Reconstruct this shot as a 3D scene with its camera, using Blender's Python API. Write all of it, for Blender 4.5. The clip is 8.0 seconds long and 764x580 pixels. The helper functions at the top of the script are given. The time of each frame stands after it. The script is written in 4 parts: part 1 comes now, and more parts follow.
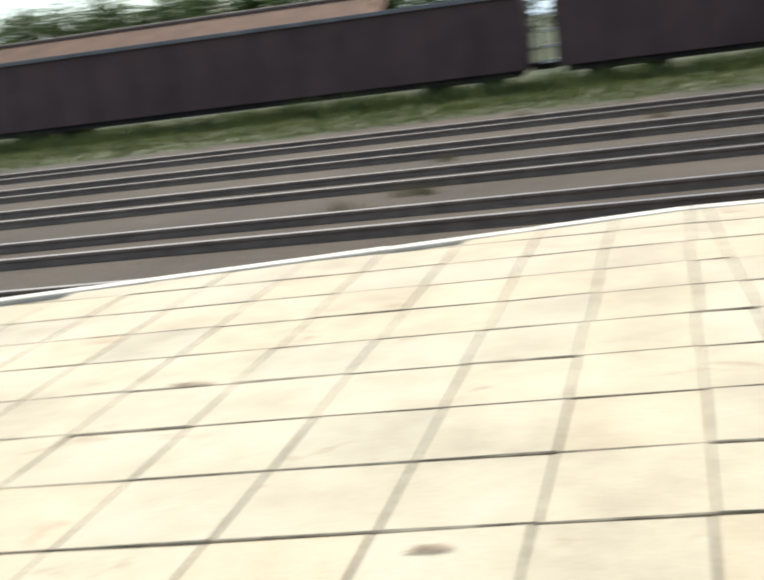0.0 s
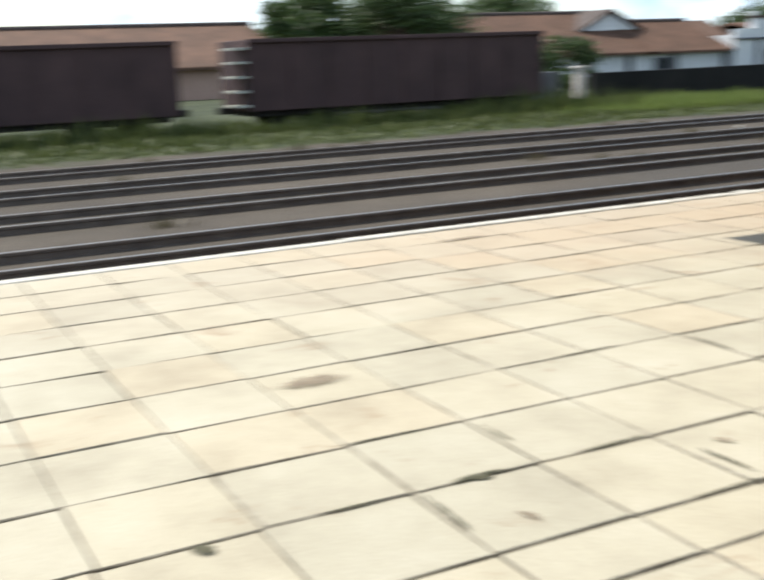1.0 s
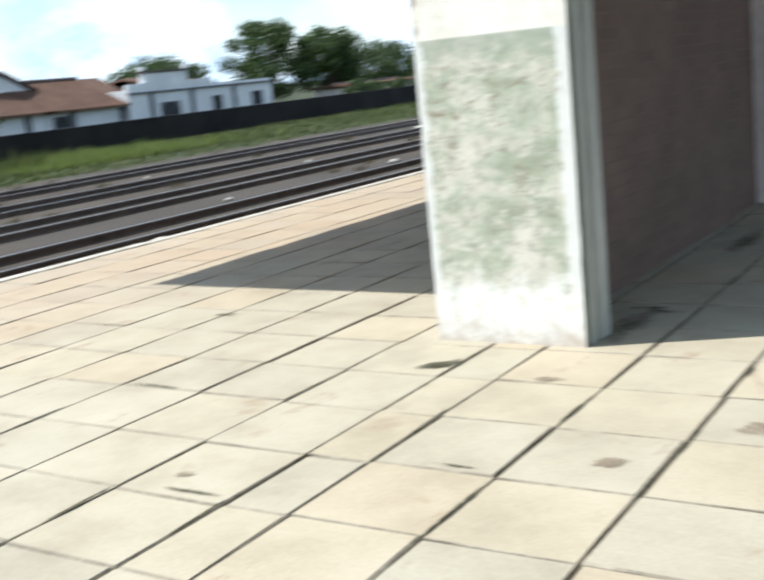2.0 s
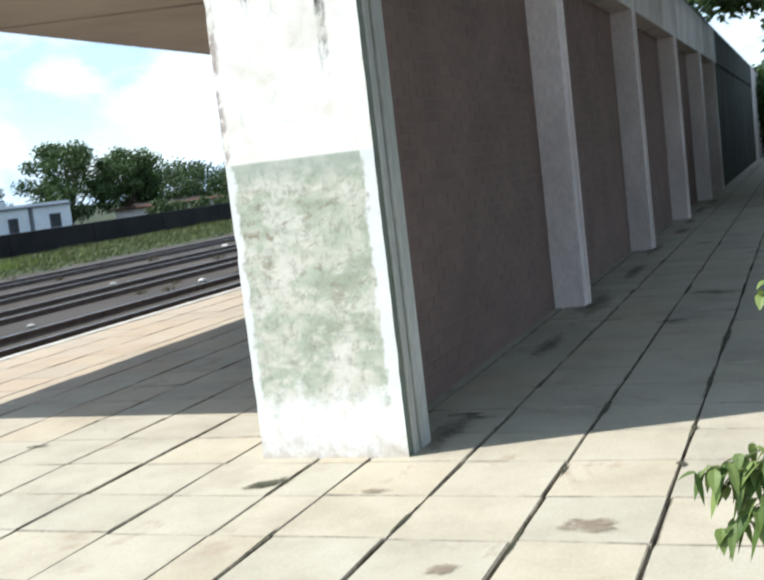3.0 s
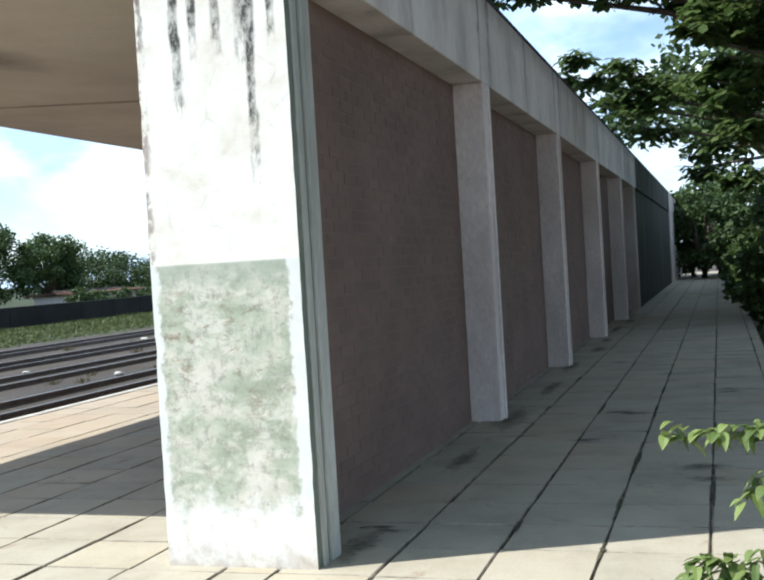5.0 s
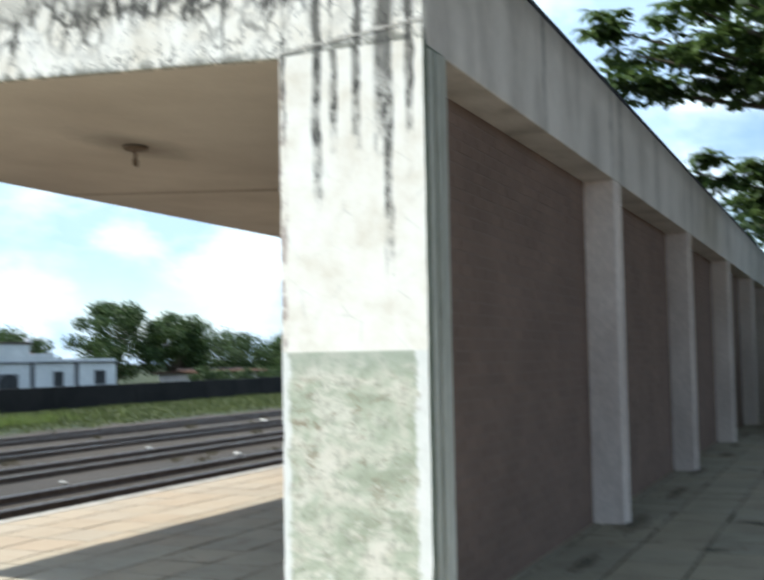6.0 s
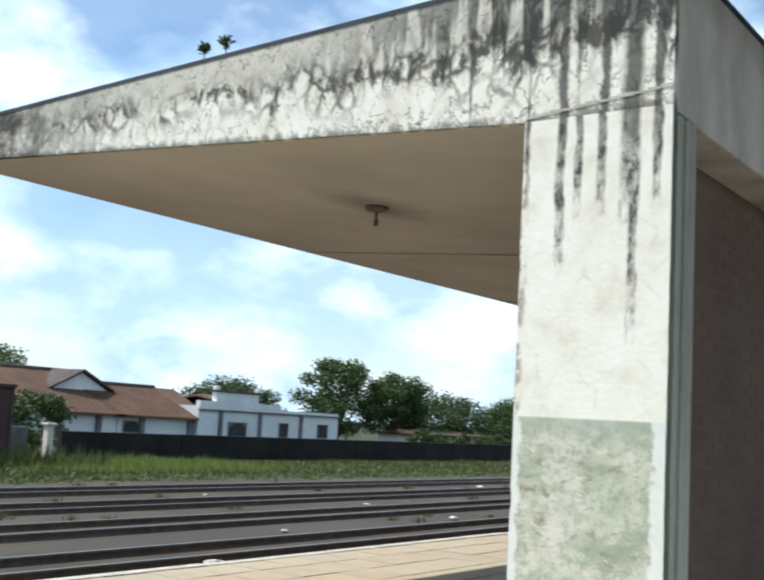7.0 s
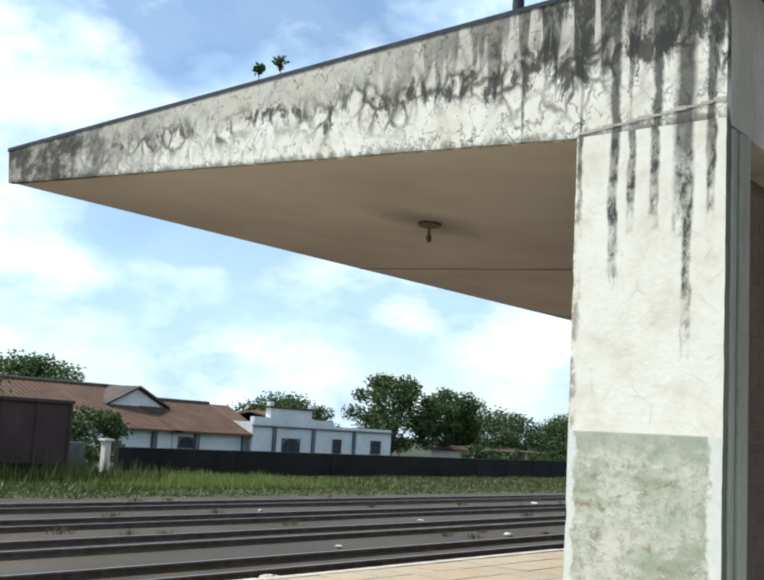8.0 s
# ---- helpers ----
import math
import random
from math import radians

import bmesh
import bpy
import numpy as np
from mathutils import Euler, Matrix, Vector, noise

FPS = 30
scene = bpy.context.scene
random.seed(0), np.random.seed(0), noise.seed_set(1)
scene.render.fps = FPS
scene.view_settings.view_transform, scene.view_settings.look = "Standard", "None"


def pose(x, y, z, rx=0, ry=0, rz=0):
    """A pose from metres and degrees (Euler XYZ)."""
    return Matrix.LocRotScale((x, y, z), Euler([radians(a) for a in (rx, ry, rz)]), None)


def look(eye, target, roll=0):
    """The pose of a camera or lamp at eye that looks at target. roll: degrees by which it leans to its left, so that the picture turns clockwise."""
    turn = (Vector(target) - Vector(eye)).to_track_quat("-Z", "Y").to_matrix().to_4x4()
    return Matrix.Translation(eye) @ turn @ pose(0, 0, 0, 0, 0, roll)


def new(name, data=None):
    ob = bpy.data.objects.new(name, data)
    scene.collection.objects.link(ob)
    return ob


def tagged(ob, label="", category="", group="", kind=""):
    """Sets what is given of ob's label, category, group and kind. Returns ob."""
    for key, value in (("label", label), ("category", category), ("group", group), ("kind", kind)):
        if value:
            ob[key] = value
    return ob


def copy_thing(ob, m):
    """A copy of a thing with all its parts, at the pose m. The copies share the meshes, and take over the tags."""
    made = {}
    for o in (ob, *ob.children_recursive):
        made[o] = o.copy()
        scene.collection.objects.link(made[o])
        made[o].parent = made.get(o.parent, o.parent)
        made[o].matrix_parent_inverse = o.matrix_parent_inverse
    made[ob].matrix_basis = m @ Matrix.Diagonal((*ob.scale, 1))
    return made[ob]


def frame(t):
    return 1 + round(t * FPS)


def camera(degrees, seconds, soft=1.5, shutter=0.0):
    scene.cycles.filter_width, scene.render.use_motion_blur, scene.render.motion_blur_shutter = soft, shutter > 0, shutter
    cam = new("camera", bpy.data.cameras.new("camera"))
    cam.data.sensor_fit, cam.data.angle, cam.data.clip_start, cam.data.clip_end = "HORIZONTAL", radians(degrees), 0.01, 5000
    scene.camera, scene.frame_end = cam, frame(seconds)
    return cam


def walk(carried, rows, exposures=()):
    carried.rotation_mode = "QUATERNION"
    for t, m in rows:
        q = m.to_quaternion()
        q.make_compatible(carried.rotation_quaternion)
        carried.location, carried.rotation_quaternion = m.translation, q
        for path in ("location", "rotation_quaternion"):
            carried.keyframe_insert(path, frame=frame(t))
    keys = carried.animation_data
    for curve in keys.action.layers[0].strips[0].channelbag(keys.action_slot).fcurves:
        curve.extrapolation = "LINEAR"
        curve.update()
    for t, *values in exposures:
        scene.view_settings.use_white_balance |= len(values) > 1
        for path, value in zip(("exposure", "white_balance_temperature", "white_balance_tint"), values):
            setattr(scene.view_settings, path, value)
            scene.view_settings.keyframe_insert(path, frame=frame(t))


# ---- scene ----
cam = camera(39.1, 8.0, soft=2.2, shutter=0.5)
PATH = [
    (0, (1.840, -4.656, 1.379), (-0.056, -5.095, 0.921), -7.6),
    (0.2, (1.833, -4.643, 1.370), (-0.107, -4.812, 0.911), -6.6),
    (0.5, (1.844, -4.607, 1.363), (-0.096, -4.432, 0.912), -4.3),
    (0.7, (1.840, -4.605, 1.353), (-0.057, -4.144, 0.917), -3.0),
    (1, (1.851, -4.608, 1.361), (0.107, -3.725, 0.938), -2.2),
    (1.2, (1.860, -4.594, 1.376), (0.247, -3.492, 0.949), -2.2),
    (1.5, (1.88, -4.578, 1.369), (0.444, -3.256, 0.940), -3.2),
    (2, (1.9, -4.663, 1.367), (0.833, -3.017, 0.974), -5.7),
    (2.2, (1.906, -4.685, 1.37), (0.951, -2.968, 0.999), -6.2),
    (3.3, (1.880, -4.765, 1.402), (1.165, -2.907, 1.228), -6.6),
    (3.5, (1.876, -4.771, 1.406), (1.181, -2.902, 1.251), -6.4),
    (4, (1.875, -4.785, 1.429), (1.225, -2.897, 1.317), -5.0),
    (4.2, (1.88, -4.79, 1.432), (1.247, -2.897, 1.334), -4.6),
    (5.3, (1.913, -4.78, 1.439), (1.321, -2.872, 1.408), -3.1),
    (5.5, (1.902, -4.789, 1.441), (1.292, -2.884, 1.421), -2.3),
    (6, (1.875, -4.83, 1.457), (1.075, -3.002, 1.586), -1.0),
    (6.5, (1.855, -4.867, 1.432), (0.855, -3.149, 1.658), 1.0),
    (7, (1.824, -4.872, 1.427), (0.669, -3.258, 1.672), 3.2),
    (7.5, (1.821, -4.878, 1.426), (0.612, -3.305, 1.683), 3.3),
    (8, (1.85, -4.923, 1.418), (0.618, -3.37, 1.687), 3.2),
]
EXPOSURES = [(0.0, 0.48, 6650, 9), (0.5, 0.6, 6250, 9), (1.0, 0.44, 6450, 9), (2.0, 0.47, 6100, 9), (3.5, 0.54, 5900, 9), (5.5, 0.48, 5900, 8), (6.0, 0.43, 6000, 7), (6.5, 0.34, 6000, 6), (7.0, 0.24, 6100, 6), (8.0, 0.23, 6200, 6)]
walk(cam, [(t, look(eye, target, roll)) for t, eye, target, roll in PATH], EXPOSURES)

# ---- light: a high sun from the track side, broken cloud ----
SUN_WAY = Vector((0.68, 0.31, -1.0)).normalized()
sun = new("sun", bpy.data.lights.new("sun", "SUN"))
sun.data.energy, sun.data.angle, sun.data.color = 5.0, radians(0.6), (1.0, 0.95, 0.86)
sun.matrix_world = SUN_WAY.to_track_quat("-Z", "Y").to_matrix().to_4x4()

world = bpy.data.worlds.new("world")
scene.world = world
world.use_nodes = True
wt = world.node_tree
wt.nodes.clear()


def wnode(kind, **kw):
    n = wt.nodes.new(kind)
    for k, v in kw.items():
        n.inputs[k].default_value = v
    return n


sky = wt.nodes.new("ShaderNodeTexSky")
sky.sky_type, sky.sun_disc = "NISHITA", False
sky.sun_elevation = math.asin(-SUN_WAY.z)
sky.sun_rotation = math.atan2(-SUN_WAY.x, -SUN_WAY.y)
sky.air_density, sky.dust_density, sky.ozone_density = 1.0, 0.3, 2.0
coord = wt.nodes.new("ShaderNodeTexCoord")
squash = wt.nodes.new("ShaderNodeMapping")
squash.inputs["Scale"].default_value = (1.0, 1.0, 1.9)
squash.inputs["Location"].default_value = (0.35, 0.1, 0.0)
wt.links.new(coord.outputs["Generated"], squash.inputs["Vector"])
big = wnode("ShaderNodeTexNoise", Scale=4.2, Detail=8.0, Roughness=0.5, Distortion=0.1)
wt.links.new(squash.outputs["Vector"], big.inputs["Vector"])
cover = wt.nodes.new("ShaderNodeValToRGB")
cover.color_ramp.elements[0].position, cover.color_ramp.elements[1].position = 0.44, 0.55
cover.color_ramp.elements[0].color = (0.14, 0.14, 0.14, 1)
wt.links.new(big.outputs["Fac"], cover.inputs["Fac"])
fine = wnode("ShaderNodeTexNoise", Scale=9.0, Detail=6.0, Roughness=0.55, Distortion=0.1)
wt.links.new(squash.outputs["Vector"], fine.inputs["Vector"])
shade = wt.nodes.new("ShaderNodeValToRGB")
shade.color_ramp.elements[0].position, shade.color_ramp.elements[0].color = 0.40, (4.2, 5.6, 7.3, 1)
shade.color_ramp.elements[1].position, shade.color_ramp.elements[1].color = 0.58, (7.2, 8.2, 8.8, 1)
wt.links.new(fine.outputs["Fac"], shade.inputs["Fac"])
mixsky = wt.nodes.new("ShaderNodeMix")
mixsky.data_type = "RGBA"
wt.links.new(cover.outputs["Color"], mixsky.inputs[0])
wt.links.new(sky.outputs["Color"], mixsky.inputs[6])
wt.links.new(shade.outputs["Color"], mixsky.inputs[7])
back = wnode("ShaderNodeBackground", Strength=0.13)
wt.links.new(mixsky.outputs[2], back.inputs["Color"])
wout = wt.nodes.new("ShaderNodeOutputWorld")
wt.links.new(back.outputs["Background"], wout.inputs["Surface"])


# ---- materials ----
def node(m, kind, **kw):
    n = m.node_tree.nodes.new(kind)
    for k, v in kw.items():
        n.inputs[k.replace("_", " ")].default_value = v
    return n


def ramp(m, source, stops):
    r = node(m, "ShaderNodeValToRGB")
    el = r.color_ramp.elements
    while len(el) < len(stops):
        el.new(0.5)
    for e, (p, c) in zip(el, stops):
        e.position, e.color = p, (*c, 1) if len(c) == 3 else c
    m.node_tree.links.new(source, r.inputs["Fac"])
    return r.outputs["Color"]


def mixed(m, fac, a, b, kind="MIX"):
    n = node(m, "ShaderNodeMix")
    n.data_type, n.blend_type = "RGBA", kind
    for socket, v in ((0, fac), (6, a), (7, b)):
        if isinstance(v, bpy.types.NodeSocket):
            m.node_tree.links.new(v, n.inputs[socket])
        else:
            n.inputs[socket].default_value = v if socket == 0 else (*v, 1)
    return n.outputs[2]


def coords(m, scale=(1, 1, 1)):
    g = node(m, "ShaderNodeNewGeometry")
    mp = node(m, "ShaderNodeMapping", Scale=scale)
    m.node_tree.links.new(g.outputs["Position"], mp.inputs["Vector"])
    return mp.outputs["Vector"]


def noisy(m, scale, detail=5.0, rough=0.6, stretch=(1, 1, 1), distortion=0.0):
    n = node(m, "ShaderNodeTexNoise", Scale=scale, Detail=detail, Roughness=rough, Distortion=distortion)
    m.node_tree.links.new(coords(m, stretch), n.inputs["Vector"])
    return n.outputs["Fac"]


def begin(name, rough=0.85, metal=0.0):
    m = bpy.data.materials.new(name)
    m.use_nodes = True
    b = m.node_tree.nodes["Principled BSDF"]
    b.inputs["Roughness"].default_value, b.inputs["Metallic"].default_value = rough, metal
    b.inputs["Specular IOR Level"].default_value = 0.3
    return m, b


def bump(m, b, height, strength=0.4, distance=0.02):
    n = node(m, "ShaderNodeBump", Strength=strength, Distance=distance)
    m.node_tree.links.new(height, n.inputs["Height"])
    m.node_tree.links.new(n.outputs["Normal"], b.inputs["Normal"])


def two_tone(name, dark, light, scale=3.0, grain=40.0, rough=0.85, metal=0.0, relief=0.3, vary=0.0, stretch=(1, 1, 1)):
    """A surface with broad stains and fine grain, and, with vary, a shade of its own for each object."""
    m, b = begin(name, rough, metal)
    broad = ramp(m, noisy(m, scale, stretch=stretch), [(0.3, dark), (0.7, light)])
    fine_n = noisy(m, grain, 3.0, stretch=stretch)
    col = mixed(m, 0.35, broad, ramp(m, fine_n, [(0.3, (0.45, 0.45, 0.45)), (0.7, (1, 1, 1))]), "MULTIPLY")
    if vary:
        info = node(m, "ShaderNodeObjectInfo")
        lo = 1 - vary
        col = mixed(m, 1.0, col, ramp(m, info.outputs["Random"], [(0.0, (lo, lo, lo)), (0.5, (1, 0.98, 0.96)), (1.0, (1, 1 - vary * 0.5, 1 - vary))]), "MULTIPLY")
    m.node_tree.links.new(col, b.inputs["Base Color"])
    bump(m, b, fine_n, relief)
    return m


def math_node(m, op, a, b=0.0, clamp=False):
    n = node(m, "ShaderNodeMath")
    n.operation, n.use_clamp = op, clamp
    for i, v in enumerate((a, b)):
        if isinstance(v, bpy.types.NodeSocket):
            m.node_tree.links.new(v, n.inputs[i])
        else:
            n.inputs[i].default_value = v
    return n.outputs[0]


def span(m, value, lo, hi, to_lo=0.0, to_hi=1.0):
    n = node(m, "ShaderNodeMapRange")
    for k, v in (("From Min", lo), ("From Max", hi), ("To Min", to_lo), ("To Max", to_hi)):
        n.inputs[k].default_value = v
    m.node_tree.links.new(value, n.inputs["Value"])
    return n.outputs["Result"]


# black run-off streaks on the pier: x, half width, lowest z
STREAKS = [(-0.585, 0.024, 2.30), (-0.49, 0.018, 2.55), (-0.36, 0.022, 2.55), (-0.215, 0.045, 2.52), (-0.19, 0.022, 1.95), (-0.075, 0.022, 2.55), (-0.78, 0.012, 2.6)]


def limewash(name):
    m, b = begin(name, 0.9)
    geo = node(m, "ShaderNodeNewGeometry")
    xyz = node(m, "ShaderNodeSeparateXYZ")
    m.node_tree.links.new(geo.outputs["Position"], xyz.inputs["Vector"])
    white = ramp(m, noisy(m, 4.0, 7.0, 0.65), [(0.32, (0.72, 0.66, 0.55)), (0.5, (0.84, 0.80, 0.71)), (0.68, (0.89, 0.87, 0.80))])
    return m, b, xyz.outputs["X"], xyz.outputs["Z"], white


def make_pier_paint():
    """Old limewash with sooty run-off streaks and hairline cracks, a worn green dado up to 1.5 m."""
    m, b, x, z, white = limewash("weathered_limewash")
    warp = noisy(m, 7.0, 5.0, 0.65, (1.0, 1.0, 0.45))
    ragged = noisy(m, 22.0, 5.0, 0.7, (1.0, 1.0, 0.3))
    xw = math_node(m, "ADD", x, math_node(m, "MULTIPLY", math_node(m, "SUBTRACT", warp, 0.5), 0.07))
    zw = math_node(m, "ADD", z, math_node(m, "MULTIPLY", math_node(m, "SUBTRACT", ragged, 0.5), 0.9))
    soot = None
    for sx, half, low in STREAKS:
        near = math_node(m, "ABSOLUTE", math_node(m, "SUBTRACT", xw, sx))
        one = math_node(m, "MULTIPLY", span(m, near, half * 1.35, half * 0.75), span(m, zw, low - 0.05, low + 0.12))
        soot = one if soot is None else math_node(m, "MAXIMUM", soot, one)
    broken = span(m, noisy(m, 13.0, 6.0, 0.7, (1.0, 1.0, 0.6)), 0.40, 0.58, 0.15, 0.97)
    soot = math_node(m, "MULTIPLY", soot, math_node(m, "MAXIMUM", broken, span(m, zw, 2.5, 3.0, 0.0, 0.85)))
    hair = node(m, "ShaderNodeTexVoronoi", Scale=4.5)
    hair.feature = "DISTANCE_TO_EDGE"
    m.node_tree.links.new(coords(m), hair.inputs["Vector"])
    hair = math_node(m, "MULTIPLY", span(m, hair.outputs["Distance"], 0.03, 0.005), span(m, noisy(m, 6.0, 4.0), 0.48, 0.62, 0.0, 0.16))
    # pinkish bare plaster along the outer arris
    chipped = math_node(m, "MULTIPLY", span(m, xw, -0.755, -0.78), span(m, noisy(m, 12.0, 5.0, 0.7, (1.0, 1.0, 0.6)), 0.48, 0.56, 0.0, 0.85))
    col = mixed(m, chipped, white, (0.36, 0.28, 0.245))
    col = mixed(m, math_node(m, "MAXIMUM", soot, hair), col, (0.05, 0.05, 0.045))
    # dado
    pale = ramp(m, noisy(m, 3.4, 5.0, 0.6, (0.8, 1, 1.3), 0.4), [(0.36, (0.35, 0.375, 0.275)), (0.50, (0.47, 0.495, 0.38)), (0.62, (0.65, 0.615, 0.51))])
    chips = span(m, math_node(m, "ADD", noisy(m, 6.5, 8.0, 0.7, (0.75, 1.0, 1.2), 0.6), math_node(m, "MULTIPLY", math_node(m, "SUBTRACT", noisy(m, 3.0, 3.0), 0.5), 0.35)), 0.49, 0.59)
    pale = mixed(m, math_node(m, "MULTIPLY", chips, 0.55), pale, (0.78, 0.73, 0.63))
    grime = span(m, noisy(m, 19.0, 8.0, 0.75, (1.0, 1.0, 0.8)), 0.50, 0.62)
    pale = mixed(m, math_node(m, "MULTIPLY", grime, 0.6), pale, (0.25, 0.25, 0.195))
    flakes = span(m, math_node(m, "ADD", noisy(m, 15.0, 7.0, 0.75, (0.8, 1.0, 1.2), 0.5), math_node(m, "MULTIPLY", math_node(m, "SUBTRACT", noisy(m, 2.6, 3.0), 0.5), 0.5)), 0.54, 0.63)
    middle = math_node(m, "MULTIPLY", span(m, z, 0.45, 1.10, 0.15, 1.0), span(m, z, 1.46, 1.25))
    pale = mixed(m, math_node(m, "MULTIPLY", flakes, math_node(m, "MULTIPLY", middle, 0.8)), pale, (0.27, 0.22, 0.15))
    top = math_node(m, "MULTIPLY", span(m, z, 1.36, 1.46), 0.55)
    pale = mixed(m, top, pale, (0.33, 0.37, 0.30))
    torn = math_node(m, "ADD", x, math_node(m, "MULTIPLY", math_node(m, "SUBTRACT", noisy(m, 12.0, 7.0, 0.7, (1.0, 1.0, 0.8)), 0.5), 0.14))
    rim = math_node(m, "MAXIMUM", span(m, torn, -0.752, -0.768), span(m, torn, -0.075, -0.06))
    pale = mixed(m, math_node(m, "MULTIPLY", rim, 0.8), pale, (0.82, 0.81, 0.77))
    worn = ramp(m, noisy(m, 14.0, 6.0), [(0.30, (0.66, 0.60, 0.50)), (0.45, (0.80, 0.77, 0.70)), (0.6, (0.85, 0.83, 0.78))])
    foot = math_node(m, "ADD", z, math_node(m, "MULTIPLY", math_node(m, "SUBTRACT", noisy(m, 8.0, 7.0, 0.7), 0.5), 0.5))
    pale = mixed(m, span(m, foot, 0.26, 0.36), worn, pale)
    pale = mixed(m, span(m, foot, 0.10, -0.02, 0.0, 0.6), pale, (0.42, 0.33, 0.24))
    col = mixed(m, span(m, z, 1.495, 1.505), pale, col)
    m.node_tree.links.new(col, b.inputs["Base Color"])
    bump(m, b, noisy(m, 26.0, 7.0, 0.65), 0.3, 0.01)
    return m


def make_fascia_paint():
    """Limewash under a grey film, black mould where it ends, tongues of run-off beside the pier."""
    m, b, x, z, white = limewash("mouldy_limewash")
    # share of the fascia's height, 0 at its foot and 1 at the roof's edge
    out = math_node(m, "MAXIMUM", math_node(m, "SUBTRACT", -0.8, x), 0.0)
    foot = math_node(m, "MULTIPLY_ADD", out, 0.0577)
    foot.node.inputs[2].default_value = 3.03
    tall = math_node(m, "MULTIPLY_ADD", out, -0.0959)
    tall.node.inputs[2].default_value = 0.785
    h = math_node(m, "DIVIDE", math_node(m, "SUBTRACT", z, foot), tall)
    lumps = math_node(m, "SUBTRACT", noisy(m, 3.2, 7.0, 0.68, (1.0, 1.0, 0.8), 0.5), 0.5)
    hw = math_node(m, "ADD", h, math_node(m, "MULTIPLY", lumps, 0.9))
    # a grey film over the upper half
    col = mixed(m, span(m, hw, 0.46, 0.64, 0.0, 0.6), white, (0.46, 0.43, 0.36))
    # black growth where the film ends, thicker towards the pier
    spots = noisy(m, 10.0, 8.0, 0.72, (1.0, 1.0, 0.5), 0.5)
    belt = span(m, math_node(m, "ABSOLUTE", math_node(m, "SUBTRACT", hw, 0.54)), 0.30, 0.02, -0.16, 0.05)
    belt = math_node(m, "ADD", belt, span(m, x, -5.0, -1.6, -0.05, 0.05))
    growth = span(m, math_node(m, "ADD", spots, belt), 0.53, 0.62, 0.0, 0.9)
    col = mixed(m, growth, col, (0.035, 0.034, 0.03))
    # fine crazing
    veins = noisy(m, 7.5, 4.0, 0.6, (1.0, 1.0, 0.8), 0.3)
    lines = span(m, math_node(m, "ABSOLUTE", math_node(m, "SUBTRACT", veins, 0.5)), 0.022, 0.004)
    lines = math_node(m, "MULTIPLY", lines, span(m, spots, 0.42, 0.56, 0.1, 0.75))
    bend = node(m, "ShaderNodeTexNoise", Scale=6.0, Detail=4.0)
    m.node_tree.links.new(coords(m), bend.inputs["Vector"])
    shift = node(m, "ShaderNodeVectorMath")
    shift.operation = "MULTIPLY_ADD"
    shift.inputs[1].default_value = (0.16, 0.0, 0.16)
    m.node_tree.links.new(bend.outputs["Color"], shift.inputs[0])
    m.node_tree.links.new(coords(m, (1.0, 1.0, 0.75)), shift.inputs[2])
    net = node(m, "ShaderNodeTexVoronoi", Scale=7.5)
    net.feature = "DISTANCE_TO_EDGE"
    m.node_tree.links.new(shift.outputs["Vector"], net.inputs["Vector"])
    net = math_node(m, "MULTIPLY", span(m, net.outputs["Distance"], 0.15, 0.03), span(m, math_node(m, "ABSOLUTE", math_node(m, "SUBTRACT", hw, 0.48)), 0.42, 0.10))
    net = math_node(m, "MULTIPLY", net, span(m, noisy(m, 3.0, 4.0, 0.6), 0.40, 0.58, 0.15, 0.9))
    col = mixed(m, math_node(m, "MAXIMUM", lines, net), col, (0.06, 0.058, 0.05))
    # a dark damp line along the foot
    col = mixed(m, span(m, math_node(m, "ADD", h, math_node(m, "MULTIPLY", math_node(m, "SUBTRACT", spots, 0.5), 0.5)), 0.07, 0.0, 0.0, 0.8), col, (0.12, 0.125, 0.10))
    # run-off beside the pier: black at the roof, parting into tongues below
    beside = span(m, math_node(m, "ADD", x, math_node(m, "MULTIPLY", lumps, 2.0)), -2.4, -1.1)
    tongue = math_node(m, "ADD", noisy(m, 11.0, 3.0, 0.5, (1.0, 1.0, 0.06)), span(m, h, 0.25, 1.0, -0.10, 0.14))
    tongue = span(m, math_node(m, "ADD", tongue, math_node(m, "MULTIPLY", lumps, 0.15)), 0.50, 0.57)
    tongue = math_node(m, "MULTIPLY", math_node(m, "MULTIPLY", tongue, beside), span(m, spots, 0.36, 0.52, 0.6, 0.97))
    for sx, half in ((-0.585, 0.024), (-0.36, 0.022), (-0.215, 0.045), (-0.075, 0.02)):
        off = math_node(m, "ABSOLUTE", math_node(m, "ADD", math_node(m, "SUBTRACT", x, sx), math_node(m, "MULTIPLY", lumps, 0.12)))
        tongue = math_node(m, "MAXIMUM", tongue, span(m, off, half * 1.5, half * 0.7, 0.0, 0.85))
    col = mixed(m, tongue, col, (0.042, 0.042, 0.038))
    # dark, blotched tip
    place = node(m, "ShaderNodeSeparateXYZ")
    m.node_tree.links.new(coords(m), place.inputs["Vector"])
    blotch = noisy(m, 6.0, 6.0, 0.7)
    end = math_node(m, "MULTIPLY_ADD", blotch, 2.2)
    m.node_tree.links.new(place.outputs["X"], end.node.inputs[2])
